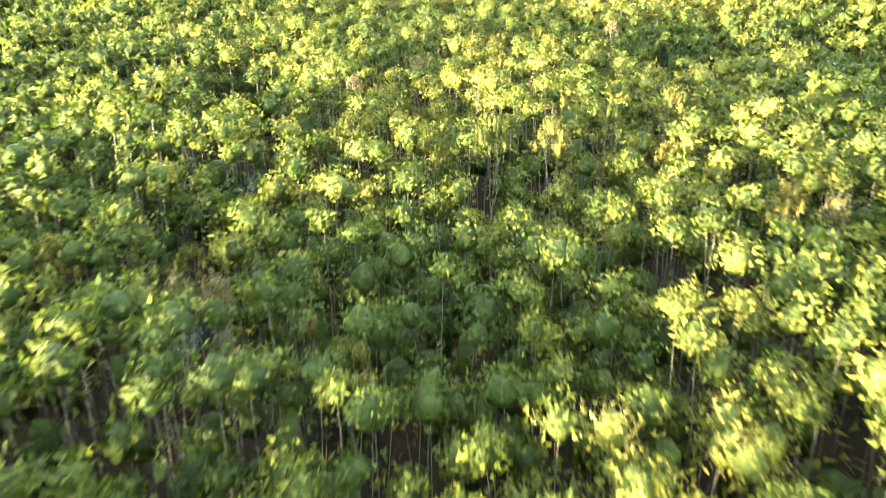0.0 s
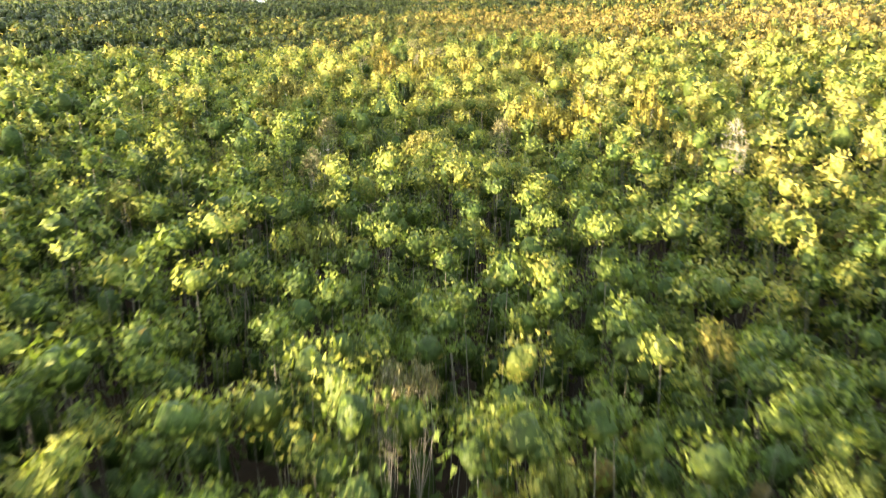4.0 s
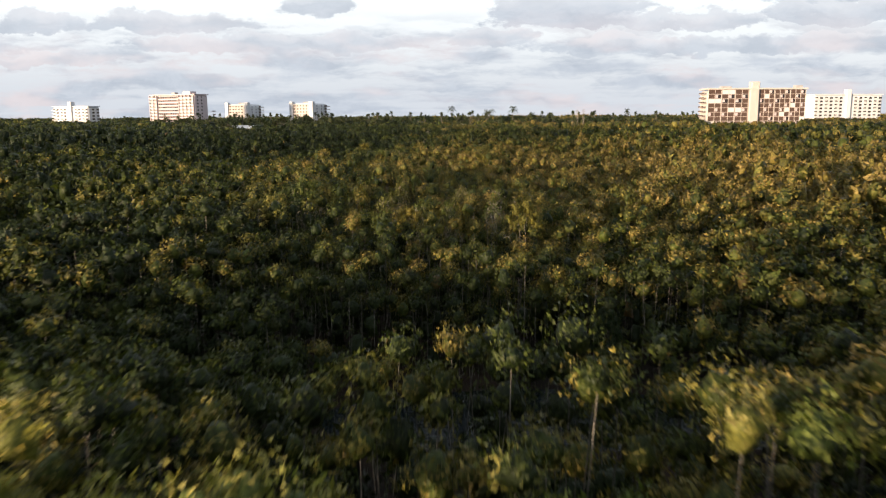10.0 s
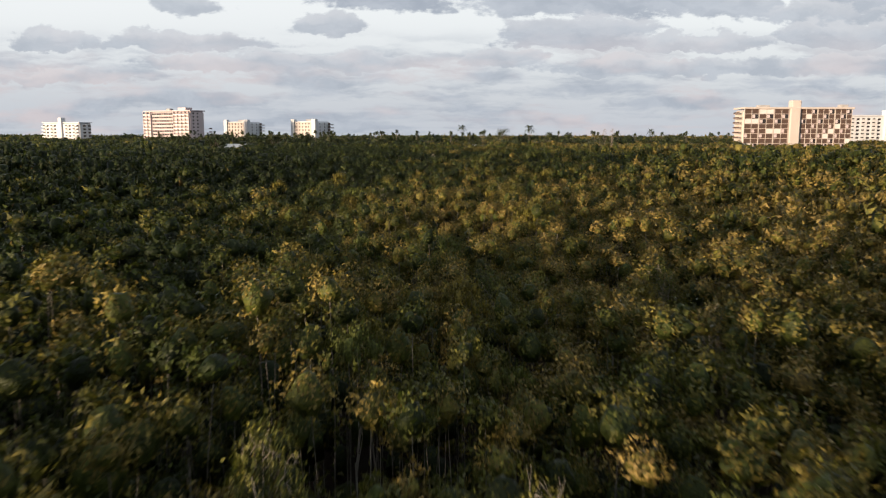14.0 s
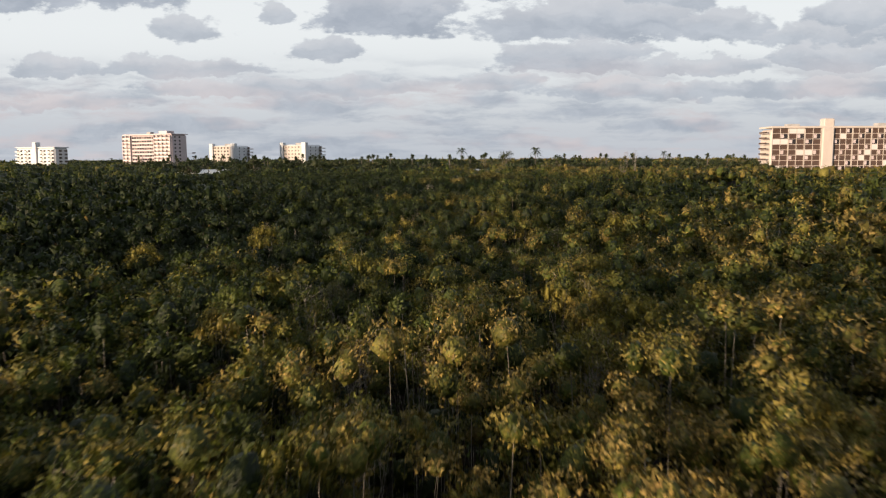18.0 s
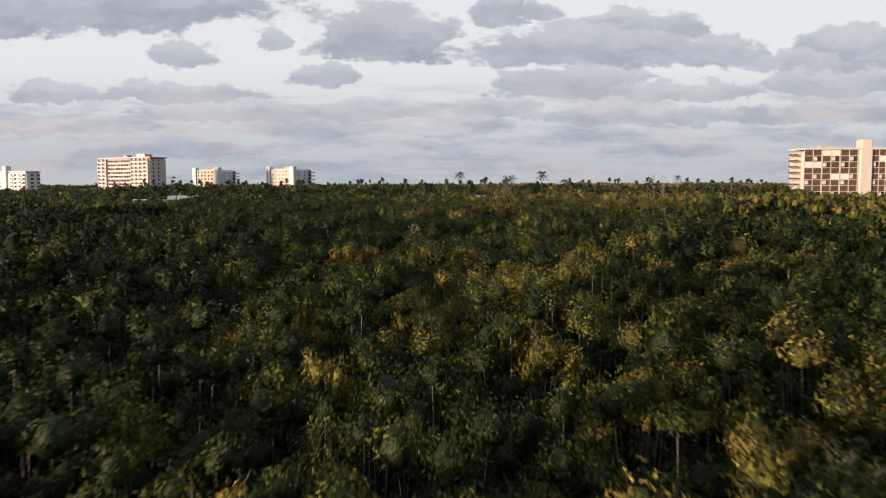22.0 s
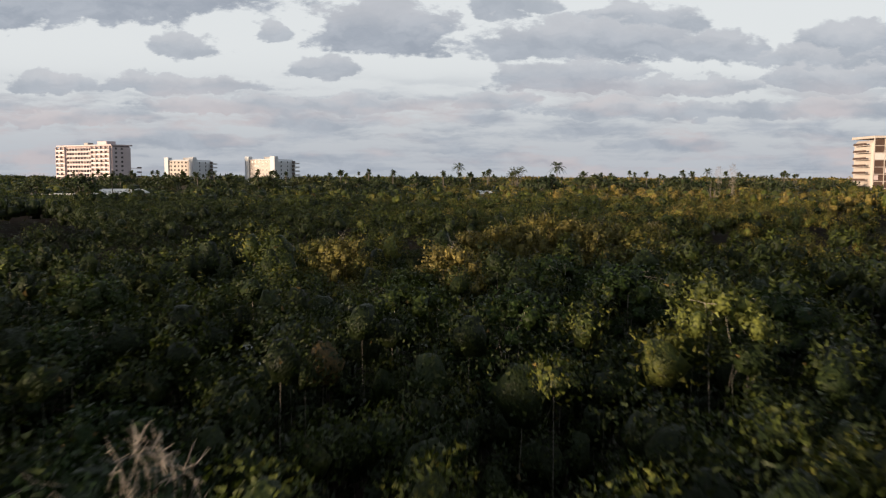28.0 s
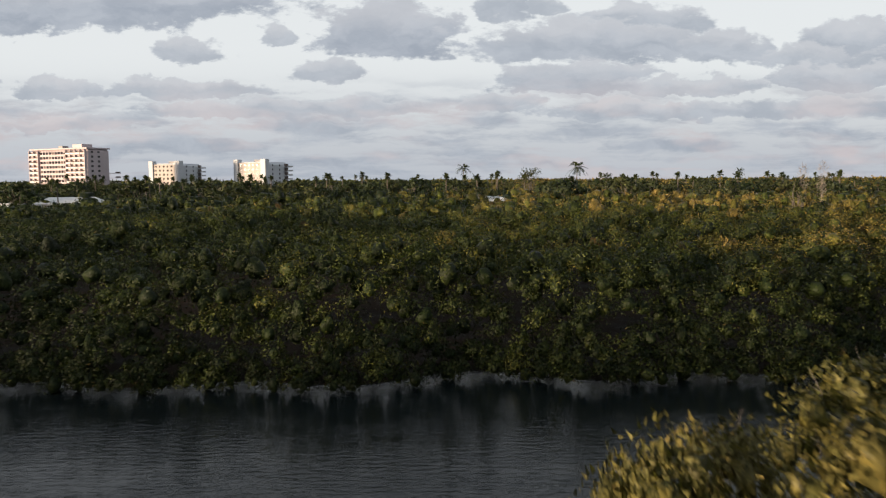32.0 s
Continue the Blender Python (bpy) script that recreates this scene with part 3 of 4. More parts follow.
TREE_LABELS = {"umbrella": ("mangrove_tree", "slender pale-trunked mangrove with an umbrella of olive leaves"), "yellow": ("mangrove_tree", "mangrove with a rounded golden-yellow crown"),
               "bush": ("mangrove_tree", "broad bushy mangrove with deep green leathery leaves"), "bare": ("mangrove_tree", "thin half-bare mangrove with pale tangled twigs"),
               "pale": ("mangrove_tree", "bleached mangrove with dry pinkish-grey leaves"), "dead": ("dead_tree", "leafless dead mangrove with whitened forking branches")}
TREE_LEAF = {"umbrella": "olive", "yellow": "yellow", "bush": "deep", "bare": "olive", "pale": "pale", "dead": "olive"}


def wooden_parts(tree, trunk, stems, twigs, bark):
    t = part("trunk", mesh_of("trunk", *joined([trunk, stems]), bark, smooth=True), tree)
    tagged(part("twig_spray", mesh_of("twig_spray", *twigs, bark), t), kind="stuff")


def make_tree(kind, seed):
    name, label = TREE_LABELS[kind]
    trunk, stems, twigs, leaf = tree_meshes(kind, seed)
    tree = tagged(new(name), label, "tree", "single trees over the thicket")
    bark = TWIG if kind in ("bare", "dead", "pale") else BARK
    wooden_parts(tree, trunk, stems, twigs, bark)
    if leaf:
        part("crown", mesh_of("crown", *leaf[:2], LEAF[TREE_LEAF[kind]], normals=leaf[2]), tree)
    return tree


# where single trees of each kind stand, and how high their tops are
SPOTS = {
    "umbrella": [(-4.4, 24.8, 6), (0.4, 22.6, 6.6), (2.3, 22.9, 6.3), (4.3, 24.7, 6.4), (0.6, 32.9, 6.2), (3.1, 30.2, 6.2), (7.2, 26.7, 6.4), (-0.2, 34.5, 6.2), (3.5, 29.5, 6.3), (6.4, 31.7, 6.3), (-1.9, 44.6, 6.3),
                 (2, 39.6, 6.6), (4.7, 40, 6.6), (-11.1, 52.3, 6.6), (5, 45.5, 6.3), (-0.8, 66.7, 7), (-1, 104.4, 8.5), (1.4, 104.4, 8.4), (-2.6, 102.4, 8), (2.4, 101.1, 8), (5.1, 99.5, 8), (-0.6, 98.4, 7.7),
                 (5.1, 102.4, 8), (3.6, 104.7, 8.2), (-0.3, 207, 7.1), (17.9, 267.3, 7.6), (8.4, 299.2, 9.1)],
    "yellow": [(-1.4, 270, 8.1), (1, 268.9, 8.1), (5.9, 275.5, 8.2), (-6.6, 269.8, 8), (8.2, 269, 8.1), (-5.3, 271, 8), (-3.7, 241.3, 7.3), (4.8, 240, 7.3), (1.9, 246.7, 7.3),
               (8.1, 249, 7.4), (-1.5, 232.5, 7), (-3.9, 232.6, 6.9), (-1.4, 250, 7.5), (-3.6, 196.3, 6.4), (-8.9, 217.8, 6.6), (16.2, 217.7, 6.4), (14.5, 216, 6.3), (4.5, 209, 6.5), (8.3, 207, 6.5),
               (20, 237.3, 6.8), (-18.9, 228.2, 6.9), (-1.8, 85.3, 8), (2.1, 87.6, 8), (-0.4, 89.5, 8), (-3.7, 92.7, 8.1), (6.5, 94, 8), (6.8, 90.8, 7.9),
               (-1.4, 22.8, 6.2), (1.3, 33, 6.6), (1.2, 45.5, 6.4), (4, 71.9, 7.6), (4.8, 70.5, 7.4), (6.1, 70.5, 7.6), (8.7, 69.8, 8), (11.3, 80.6, 7.6), (13.9, 96.9, 8), (-9.2, 79.1, 7.4), (6.3, 103.3, 8.2),
               (-4.8, 104.1, 8), (-5, 102.4, 7.8), (-11.2, 113.1, 7.8), (-1.8, 141.8, 7.1), (4.6, 142.2, 7.2), (-8.4, 207.6, 6.9), (4.1, 212.1, 7), (6.1, 208.4, 7.2), (5, 212.6, 7), (-13.1, 234.4, 7.4), (-4.8, 220.1, 7.2),
               (9.5, 210.7, 7.2), (-1.7, 254, 7.4), (-5.8, 250.3, 7.3), (2.5, 246.4, 7.6), (2.9, 242.7, 7.5), (6.6, 244.8, 7.4), (0.6, 287.5, 7.5), (10.3, 278.3, 7.8), (-3.1, 269.1, 7.6)],
    "bush": [(5.5, 124.3, 4.2), (6.6, 129.3, 4.2), (-7.6, 121.1, 4.6), (-7.8, 318.8, 8.4), (-0.2, 304.1, 8.5), (3.5, 303, 8.3), (-11.3, 305.6, 8.3), (7.9, 308.9, 8.4), (-5.1, 314.6, 6.5), (-0.3, 311.8, 7.9), (3.8, 324, 7.1), (6.2, 323.4, 7.1)],
    "bare": [(-5.4, 149.4, 7.4), (-3.3, 146.8, 7.3), (-1.3, 144.4, 7.1), (0.4, 144.1, 7.1), (3, 144.1, 7.2), (1.4, 150.7, 7.3), (-2.8, 152.8, 7.5), (3.7, 150.5, 7.4), (-5.8, 210.7, 7.1), (-3.4, 207.6, 6.9), (-3.4, 205, 6.7),
             (-1.3, 204.7, 6.5), (4.3, 205.5, 6.7), (-7.1, 247.8, 7.2), (10.3, 258.3, 7.6)],
    "pale": [(-6.6, 13, 5.6), (-6, 13.5, 5.3), (-2.1, 36.5, 6), (-1.5, 37.3, 5.9), (-4.9, 33.5, 5.8), (-3.8, 32.9, 5.3), (-1, 48.7, 6.2), (-0.5, 49.1, 6), (9.4, 46.8, 6.4), (-4.9, 70.7, 6.9), (2.5, 69.6, 6.9),
             (-4.5, 63.9, 6.8), (-6.1, 101.7, 7.8)],
    "dead": [(-2.85, 288.5, 8.6), (11, 66, 7.4)],
}
GOLD = [(4.1, 321.8, 9.2), (2.6, 323.5, 8.9), (5.6, 323.0, 9.3), (7.0, 327.0, 9.6), (8.6, 326.5, 9.3), (9.6, 325.4, 9.1), (13.2, 326.0, 8.9), (11.4, 327.5, 9.0), (4.6, 328.2, 8.8), (6.0, 329.6, 8.6), (9.8, 332.8, 8.9),
        (-5.3, 318.7, 8.8), (-4.0, 317.8, 8.7), (1.3, 313.0, 8.8), (15.0, 331.0, 9.0), (-6.5, 319.6, 8.4)]


def plant_trees():
    r = np.random.default_rng(77)
    made = {k: [make_tree(k, 500 + 10 * n + j) for j in range(3 if k != "dead" else 1)] for n, k in enumerate(SPOTS)}
    for n in range(3):
        made.setdefault("gold", []).append(make_gold(900 + n))
    places = [(k, *spot) for k, spots in SPOTS.items() for spot in spots] + [("gold", *spot) for spot in GOLD]
    # more of the same between them
    for _ in range(190):
        y = r.uniform(8, 318)
        x = r.uniform(-13, 13)
        kinds = ("umbrella", "yellow", "bush", "bare", "pale")
        share = (0.62, 0.16, 0.14, 0.02, 0.06) if y < 108 else (0.2, 0.2, 0.5, 0.05, 0.05) if y < 140 else (0.15, 0.45, 0.05, 0.30, 0.05) if y < 265 else (0.05, 0.03, 0.87, 0.03, 0.02)
        k = kinds[int(r.choice(5, p=share))]
        if k == "yellow" and x < -2 and 138 < y < 265:
            k = "umbrella"
        if inside(POOLS, x, y) > -0.5 or inside(GAPS, x, y) > -0.3 or 106 < y < 119 or y > float(near_shore(np.float64(x))) - 4:
            continue
        places.append((k, x, y, float(wood_height(np.float64(x), np.float64(y))) * r.uniform(0.88, 1.06)))
    places = [("umbrella" if k == "yellow" and y < 66 else k, x, y, top) for k, x, y, top in places]
    first = {}
    for k, x, y, top in places:
        j = int(r.integers(len(made[k])))
        wide = top / 6.0 * r.uniform(0.8, 1.1) * float(np.interp(y, [0, 50, 75, 110, 140, 262, 290], [0.55, 0.55, 0.66, 0.66, 0.66, 0.78, 0.95])) * (1.15 if k == "bush" and y > 285 else 0.82 if k == "gold" and y > 326.5 and x < 8 else 1.0)
        m = Matrix.Translation((x, y, 0.2)) @ Matrix.Rotation(r.uniform(0, 6.28), 4, "Z") @ Matrix.Diagonal((wide, wide, (top - 0.2) / 6.0, 1))
        if (k, j) in first:
            copy_thing(made[k][j], m)
        else:
            first[k, j] = m
    for k, trees in made.items():
        for j, tree in enumerate(trees):
            if (k, j) in first:
                tree.matrix_basis = first[k, j]
            else:
                for o in (*tree.children_recursive, tree):
                    bpy.data.objects.remove(o)
    return [(x, y, 1.5 if k in ("bush", "gold") else 0.8) for k, x, y, _ in places]


def make_gold(seed):
    """The broad mangroves over the creek's near bank, with sunlit gold in the leaf colour."""
    trunk, stems, twigs, leaf = tree_meshes("bush", seed)
    tree = tagged(new("mangrove_tree"), "broad mangrove leaning over the creek bank, sunlit gold put into its leaf colour", "tree", "single trees over the thicket")
    wooden_parts(tree, trunk, stems, twigs, BARK)
    part("crown", mesh_of("crown", *leaf[:2], LEAF["gold"], normals=leaf[2]), tree)
    return tree


TREES = np.array(plant_trees())

# ---- the shore behind the woods: condominium towers, palms, low houses ----
def box_mesh(name, size, mat):
    """A block whose lower left front corner is at the origin, with its edges taken off."""
    bm = bmesh.new()
    bmesh.ops.create_cube(bm, size=1)
    bmesh.ops.scale(bm, vec=size, verts=bm.verts)
    bmesh.ops.translate(bm, vec=Vector(size) / 2, verts=bm.verts)
    bmesh.ops.bevel(bm, geom=bm.edges[:], offset=min(size) * 0.08, segments=1, affect="EDGES")
    me = bpy.data.meshes.new(name)
    bm.to_mesh(me)
    bm.free()
    me.materials.append(mat)
    return me


class House:
    """A building thing with its parts in the building's own axes: x along the front, y into it."""

    def __init__(self, name, label, x, y, turn, category="building"):
        self.thing = tagged(new(name), label, category)
        self.thing.matrix_basis = pose(x, y, 0, 0, 0, turn)
        self.kept = {}

    def block(self, name, at, size, mat, parent=None):
        key = (name, tuple(round(s, 3) for s in size), mat.name)
        if key not in self.kept:
            self.kept[key] = box_mesh(name, size, mat)
        ob = part(name, self.kept[key], parent or self.thing)
        ob.location = at
        return ob


def grid_front(b, x0, width, z0, floors, pitch, bays, wall, glass, depth=0.0, slab=True, face=0.0, solid=()):
    """Balcony bays on a front: glass set back, slabs and rails in front, piers between. Bays in solid are wall."""
    step = width / bays
    for k in range(floors):
        z = z0 + k * pitch
        for j in range(bays):
            if (j, k) in solid or j in solid:
                continue
            b.block("window", (x0 + j * step + 0.3, face - 0.06, z + 0.35), (step - 0.6, 0.1, pitch - 1.25), glass if (j * 7 + k * 3) % 5 else SCREEN_BROWN)
            if slab:
                b.block("railing", (x0 + j * step + 0.25, face - 1.22, z + 0.15), (step - 0.5, 0.06, 0.95), RAIL_WHITE if (j + k) % 4 else wall)
        if slab:
            b.block("balcony_slab", (x0, face - 1.3, z - 0.12), (width, 1.3, 0.24), wall)
    for j in range(bays + 1):
        b.block("pier", (x0 + j * step - 0.2, face - (1.34 if slab else 0.12), z0 - 0.2), (0.4, 1.34 if slab else 0.12, floors * pitch + 0.3), wall)


def screen_front(b, x0, width, z0, floors, pitch, bays, wall, solid=()):
    """Screened loggias flush with the front: dark screens between thin slabs and posts."""
    step = width / bays
    for k in range(floors):
        z = z0 + k * pitch
        for j in range(bays):
            if (j, k) in solid:
                b.block("shutter", (x0 + j * step + 0.12, -0.52, z + 0.12), (step - 0.24, 0.3, pitch - 0.3), RAIL_WHITE)
                continue
            b.block("screen", (x0 + j * step + 0.12, -0.40, z + 0.12), (step - 0.24, 0.2, pitch - 0.3), SCREEN_BROWN if (j * 5 + k * 7) % 6 else GLASS_DARK)
            if (j + 2 * k) % 3 == 0:
                b.block("blind", (x0 + j * step + 0.3, -0.46, z + 0.5), (step * 0.4, 0.08, pitch - 0.9), STUCCO_PINK)
        b.block("balcony_slab", (x0, -0.6, z - 0.1), (width, 0.6, 0.2), wall)
    for j in range(bays + 1):
        b.block("pier", (x0 + j * step - 0.11, -0.64, z0 - 0.2), (0.22, 0.64, floors * pitch + 0.3), wall)


def pink_tower():
    b = House("condominium_tower", "long pink stucco condominium tower with balcony rows in evening light", -255.4, 798.2, -30)
    b.block("wall", (0, 0, 0), (55.2, 15.3, 30.6), STUCCO_PINK)
    b.block("parapet", (-0.3, -0.3, 30.6), (55.8, 15.9, 0.8), STUCCO_PINK)
    b.block("stair_tower", (39, 2, 31.4), (9, 7, 2.2), STUCCO_PINK)
    b.block("roof_plant", (24, 3, 31.4), (4, 4, 1.6), ROOF_GREY)
    grid_front(b, 0.4, 9, 2.6, 10, 2.76, 2, STUCCO_PINK, SCREEN_BROWN)
    grid_front(b, 10, 26, 2.6, 10, 2.76, 9, STUCCO_PINK, GLASS_DARK, slab=False)
    grid_front(b, 36.6, 18, 2.6, 10, 2.76, 4, STUCCO_PINK, SCREEN_BROWN)
    for k in range(10):
        for j in (2.6, 7.0):
            b.block("window", (55.17, j, 3.4 + k * 2.76), (0.09, 1.5, 1.2), GLASS_DARK)
    for k in range(6):
        b.block("balcony_slab", (53.2, 15.3, 2.4 + 2.76 * k), (6.5, 3.5, 0.22), STUCCO_PINK)
        b.block("railing", (59.6, 15.3, 2.7 + 2.76 * k), (0.08, 3.5, 0.8), SCREEN_BROWN)


def cream_block():
    b = House("condominium_block", "wide cream condominium with brown screened balconies in warm light", 157.7, 564.0, 0)
    b.block("wall", (0, 0, 0), (55, 14, 25.4), STUCCO_CREAM)
    b.block("parapet", (-0.4, -1.5, 26.0), (58.8, 15.9, 0.9), STUCCO_CREAM)
    b.block("lift_tower", (24.2, -1.7, 0), (5.6, 6, 26.6), STUCCO_CREAM)
    b.block("stair_tower", (26.0, 1, 26.3), (5.0, 5, 4.4), STUCCO_CREAM)
    b.block("roof_plant", (9, 3, 26.9), (6, 4, 1.2), ROOF_GREY)
    b.block("roof_plant", (53, 3, 26.9), (4, 4, 1.6), ROOF_GREY)
    screen_front(b, 0.3, 7.6, 2.6, 9, 2.6, 2, STUCCO_CREAM, solid=((0, 6), (1, 6), (0, 1)))
    screen_front(b, 8.2, 7.6, 2.6, 9, 2.6, 2, STUCCO_CREAM, solid=((0, 8), (1, 8), (1, 4)))
    screen_front(b, 16.2, 7.6, 2.6, 9, 2.6, 2, STUCCO_CREAM, solid=((0, 4),))
    for x in (30.2, 39.4, 48.6):
        screen_front(b, x, 8.8, 2.6, 9, 2.6, 3, STUCCO_CREAM, solid=((1, 7),) if x < 32 else ((2, 4), (1, 3)) if x < 42 else ((0, 5), (2, 2)))
    for k in range(9):
        b.block("balcony_slab", (-2.0, 1, 2.5 + 2.6 * k), (2.0, 9, 0.22), STUCCO_CREAM)
        b.block("railing", (-2.0, 1, 2.75 + 2.6 * k), (0.08, 9, 0.8), SCREEN_BROWN)


def white_block(x, y, turn, floors, label):
    b = House("apartment_block", label, x, y, turn)
    h = floors * 2.8 + 1.4
    b.block("wall", (0, 0, 0), (22, 30, h), STUCCO_WHITE)
    b.block("pylon", (-1.4, -1.2, 0), (3.4, 5, h + 1.6), STUCCO_WHITE)
    b.block("pylon", (18.6, -1.2, 0), (4.0, 5, h + 1.8), STUCCO_WHITE)
    b.block("front_panel", (2.4, -0.35, 0.5), (15.8, 0.4, h - 1.2), STUCCO_CREAM)
    b.block("roof_plant", (8, 9, h), (6, 6, 1.6), ROOF_GREY)
    for k in range(floors):
        for j in range(5):
            b.block("window", (3.2 + j * 3.0, -0.42, 1.4 + k * 2.8), (1.5 if (j + k) % 2 else 1.1, 0.1, 1.3), GLASS_DARK)
        b.block("window", (2.05, -0.40, 1.2 + k * 2.8), (0.7, 0.1, 1.9), SCREEN_BROWN)
        for j in (8, 17):
            b.block("window", (21.97, j, 1.4 + k * 2.8), (0.1, 1.3, 1.3), GLASS_DARK)
        b.block("balcony_slab", (22, 23, 0.9 + k * 2.8), (3.0, 7, 0.25), STUCCO_WHITE)
        b.block("railing", (24.9, 23, 1.15 + k * 2.8), (0.08, 7, 0.8), RAIL_WHITE)
        b.block("window", (21.97, 24, 1.2 + k * 2.8), (0.1, 5, 2.0), SCREEN_BROWN)


def far_white(x, y, turn, width, depth, height, floors, bays, label):
    b = House("apartment_block", label, x, y, turn)
    b.block("wall", (0, 0, 0), (width, depth, height), STUCCO_WHITE)
    b.block("parapet", (-0.3, -0.3, height), (width + 0.6, depth + 0.6, 0.7), STUCCO_WHITE)
    b.block("stair_tower", (width * 0.46, -1.4, 0), (4, 5, height + 4.5), STUCCO_WHITE)
    pitch = (height - 1.6) / floors
    step = width / bays
    for k in range(floors):
        for j in range(bays):
            if abs(j - bays * 0.48) < 0.9:
                continue
            b.block("window", (j * step + step * 0.2, -0.07, 1.3 + k * pitch), (step * 0.55, 0.1, pitch * 0.5), GLASS_DARK)
            if j % 2 == 0:
                b.block("balcony_slab", (j * step, -1.2, 0.9 + k * pitch), (step, 1.2, 0.22), STUCCO_WHITE)
                b.block("railing", (j * step, -1.22, 1.1 + k * pitch), (step, 0.06, 0.7), RAIL_WHITE)
        b.block("window", (width - 0.03, depth * 0.3, 1.3 + k * pitch), (0.1, 3, pitch * 0.5), GLASS_DARK)
        b.block("window", (width - 0.03, depth * 0.7, 1.3 + k * pitch), (0.1, 3, pitch * 0.5), SCREEN_BROWN)


pink_tower()
cream_block()
white_block(-137.2, 830.2, -18, 8, "white apartment block with cream front and end balconies")
white_block(-205.4, 862.3, -12, 8, "white apartment block with stair pylons and dark window rows")
far_white(-351.2, 817.2, -20, 41, 14, 21.5, 7, 10, "white seven-storey apartment block with balcony columns")
far_white(306.5, 745, 6, 60, 14, 27.0, 9, 14, "long white apartment block with a central stair tower")

# low houses and boat sheds in the trees
ROOF_WHITE = plain("white_metal_roof", (0.70, 0.70, 0.68), 0.5, vary=0.15, scale=0.8)
ROOF_TILE = plain("clay_tile_roof", (0.34, 0.20, 0.14), 0.8, vary=0.3, scale=1.2)


def low_house(x, y, turn, width, depth, height, roof, label):
    b = House("low_house", label, x, y, turn, "house")
    b.block("wall", (0, 0, 0), (width, depth, height), STUCCO_WHITE)
    v = [(-0.6, -0.6, height), (width + 0.6, -0.6, height), (width + 0.6, depth + 0.6, height), (-0.6, depth + 0.6, height), (depth * 0.4, depth / 2, height + depth * 0.22), (width - depth * 0.4, depth / 2, height + depth * 0.22)]
    me = bpy.data.meshes.new("roof")
    me.from_pydata(v, [], [(0, 1, 5, 4), (2, 3, 4, 5), (1, 2, 5), (3, 0, 4), (3, 2, 1, 0)])
    me.materials.append(roof)
    part("roof", me, b.thing)
    for j in range(int(width // 3.5)):
        b.block("window", (1.2 + j * 3.4, -0.06, 0.9), (1.4, 0.1, 1.3), GLASS_DARK)


low_house(9.5, 529, 12, 10, 7, 5.6, ROOF_WHITE, "low white house with a pale metal roof among trees")
low_house(44, 690, -8, 12, 8, 4.0, ROOF_WHITE, "white bungalow half hidden in coastal woods")
low_house(-70, 700, 5, 12, 8, 4.0, ROOF_WHITE, "pale house roof showing over the mangroves")
low_house(120, 640, -5, 12, 8, 4.6, ROOF_TILE, "low house with a clay tile roof among trees")
low_house(150, 655, 10, 10, 8, 4.4, ROOF_WHITE, "white low house beside the condominium grounds")
low_house(-121, 548, 20, 20, 9, 5.0, ROOF_WHITE, "long white boat shed at the water's edge")
low_house(-131, 536, 16, 12, 7, 4.2, ROOF_WHITE, "small white boathouse by the marina")


def marina_pier():
    pier = tagged(new("jetty"), "white-railed timber jetty with slender posts", "jetty")
    pier.matrix_basis = pose(-140, 528, 1.6, 0, 0, 8)
    wood = plain("weathered_timber", (0.36, 0.31, 0.26), 0.8)
    part("deck", box_mesh("deck", (26, 3, 0.3), wood), pier).location = (0, 0, 2.0)
    post = box_mesh("post", (0.3, 0.3, 4.2), RAIL_WHITE)
    for j in range(10):
        part("post", post, pier).location = (j * 2.8, 0, 0)
    part("rail", box_mesh("rail", (26, 0.15, 0.2), RAIL_WHITE), pier).location = (0, 0, 3.9)


marina_pier()

# ---- palms and skyline trees ----
PALM_LEAF = leaf_material("palm_frond", False, [(0.0, (0.022, 0.035, 0.014)), (1.0, (0.055, 0.065, 0.022))])
DARK_LEAF = leaf_material("shore_tree_leaf", False, [(0.0, (0.020, 0.032, 0.014)), (1.0, (0.050, 0.055, 0.022))])


def frond_arrays(r, length, droop, turn, rise, leaflets, width):
    """One arched frond: a midrib and leaflets to both sides that hang a little."""
    k = np.linspace(0, 1, 7)
    out = length * k * np.cos(rise) * (1 - 0.15 * k)
    up = length * (k * np.sin(rise) - droop * k**2)
    rib = np.stack([np.cos(turn) * out, np.sin(turn) * out, up], -1)
    wide = np.stack([-np.sin(turn), np.cos(turn), 0.0])
    pieces = [prisms(rib[:-1], rib[1:], 0.04, 0.03)]
    tris = []
    for s in np.linspace(0.12, 1, leaflets):
        i = min(int(s * 6), 5)
        base = rib[i] + (rib[i + 1] - rib[i]) * (s * 6 - i)
        ahead = unit(rib[i + 1] - rib[i])
        for sign in (-1, 1):
            tip = base + (wide * sign * 0.8 + ahead * 0.55 + np.array([0, 0, -0.35])) * width * (1.1 - 0.5 * s) * r.uniform(0.8, 1.15)
            tris.append([base - ahead * 0.09, base + ahead * 0.09, tip])
    t = np.array(tris)
    return pieces, (t.reshape(-1, 3), np.arange(len(t) * 3).reshape(-1, 3))


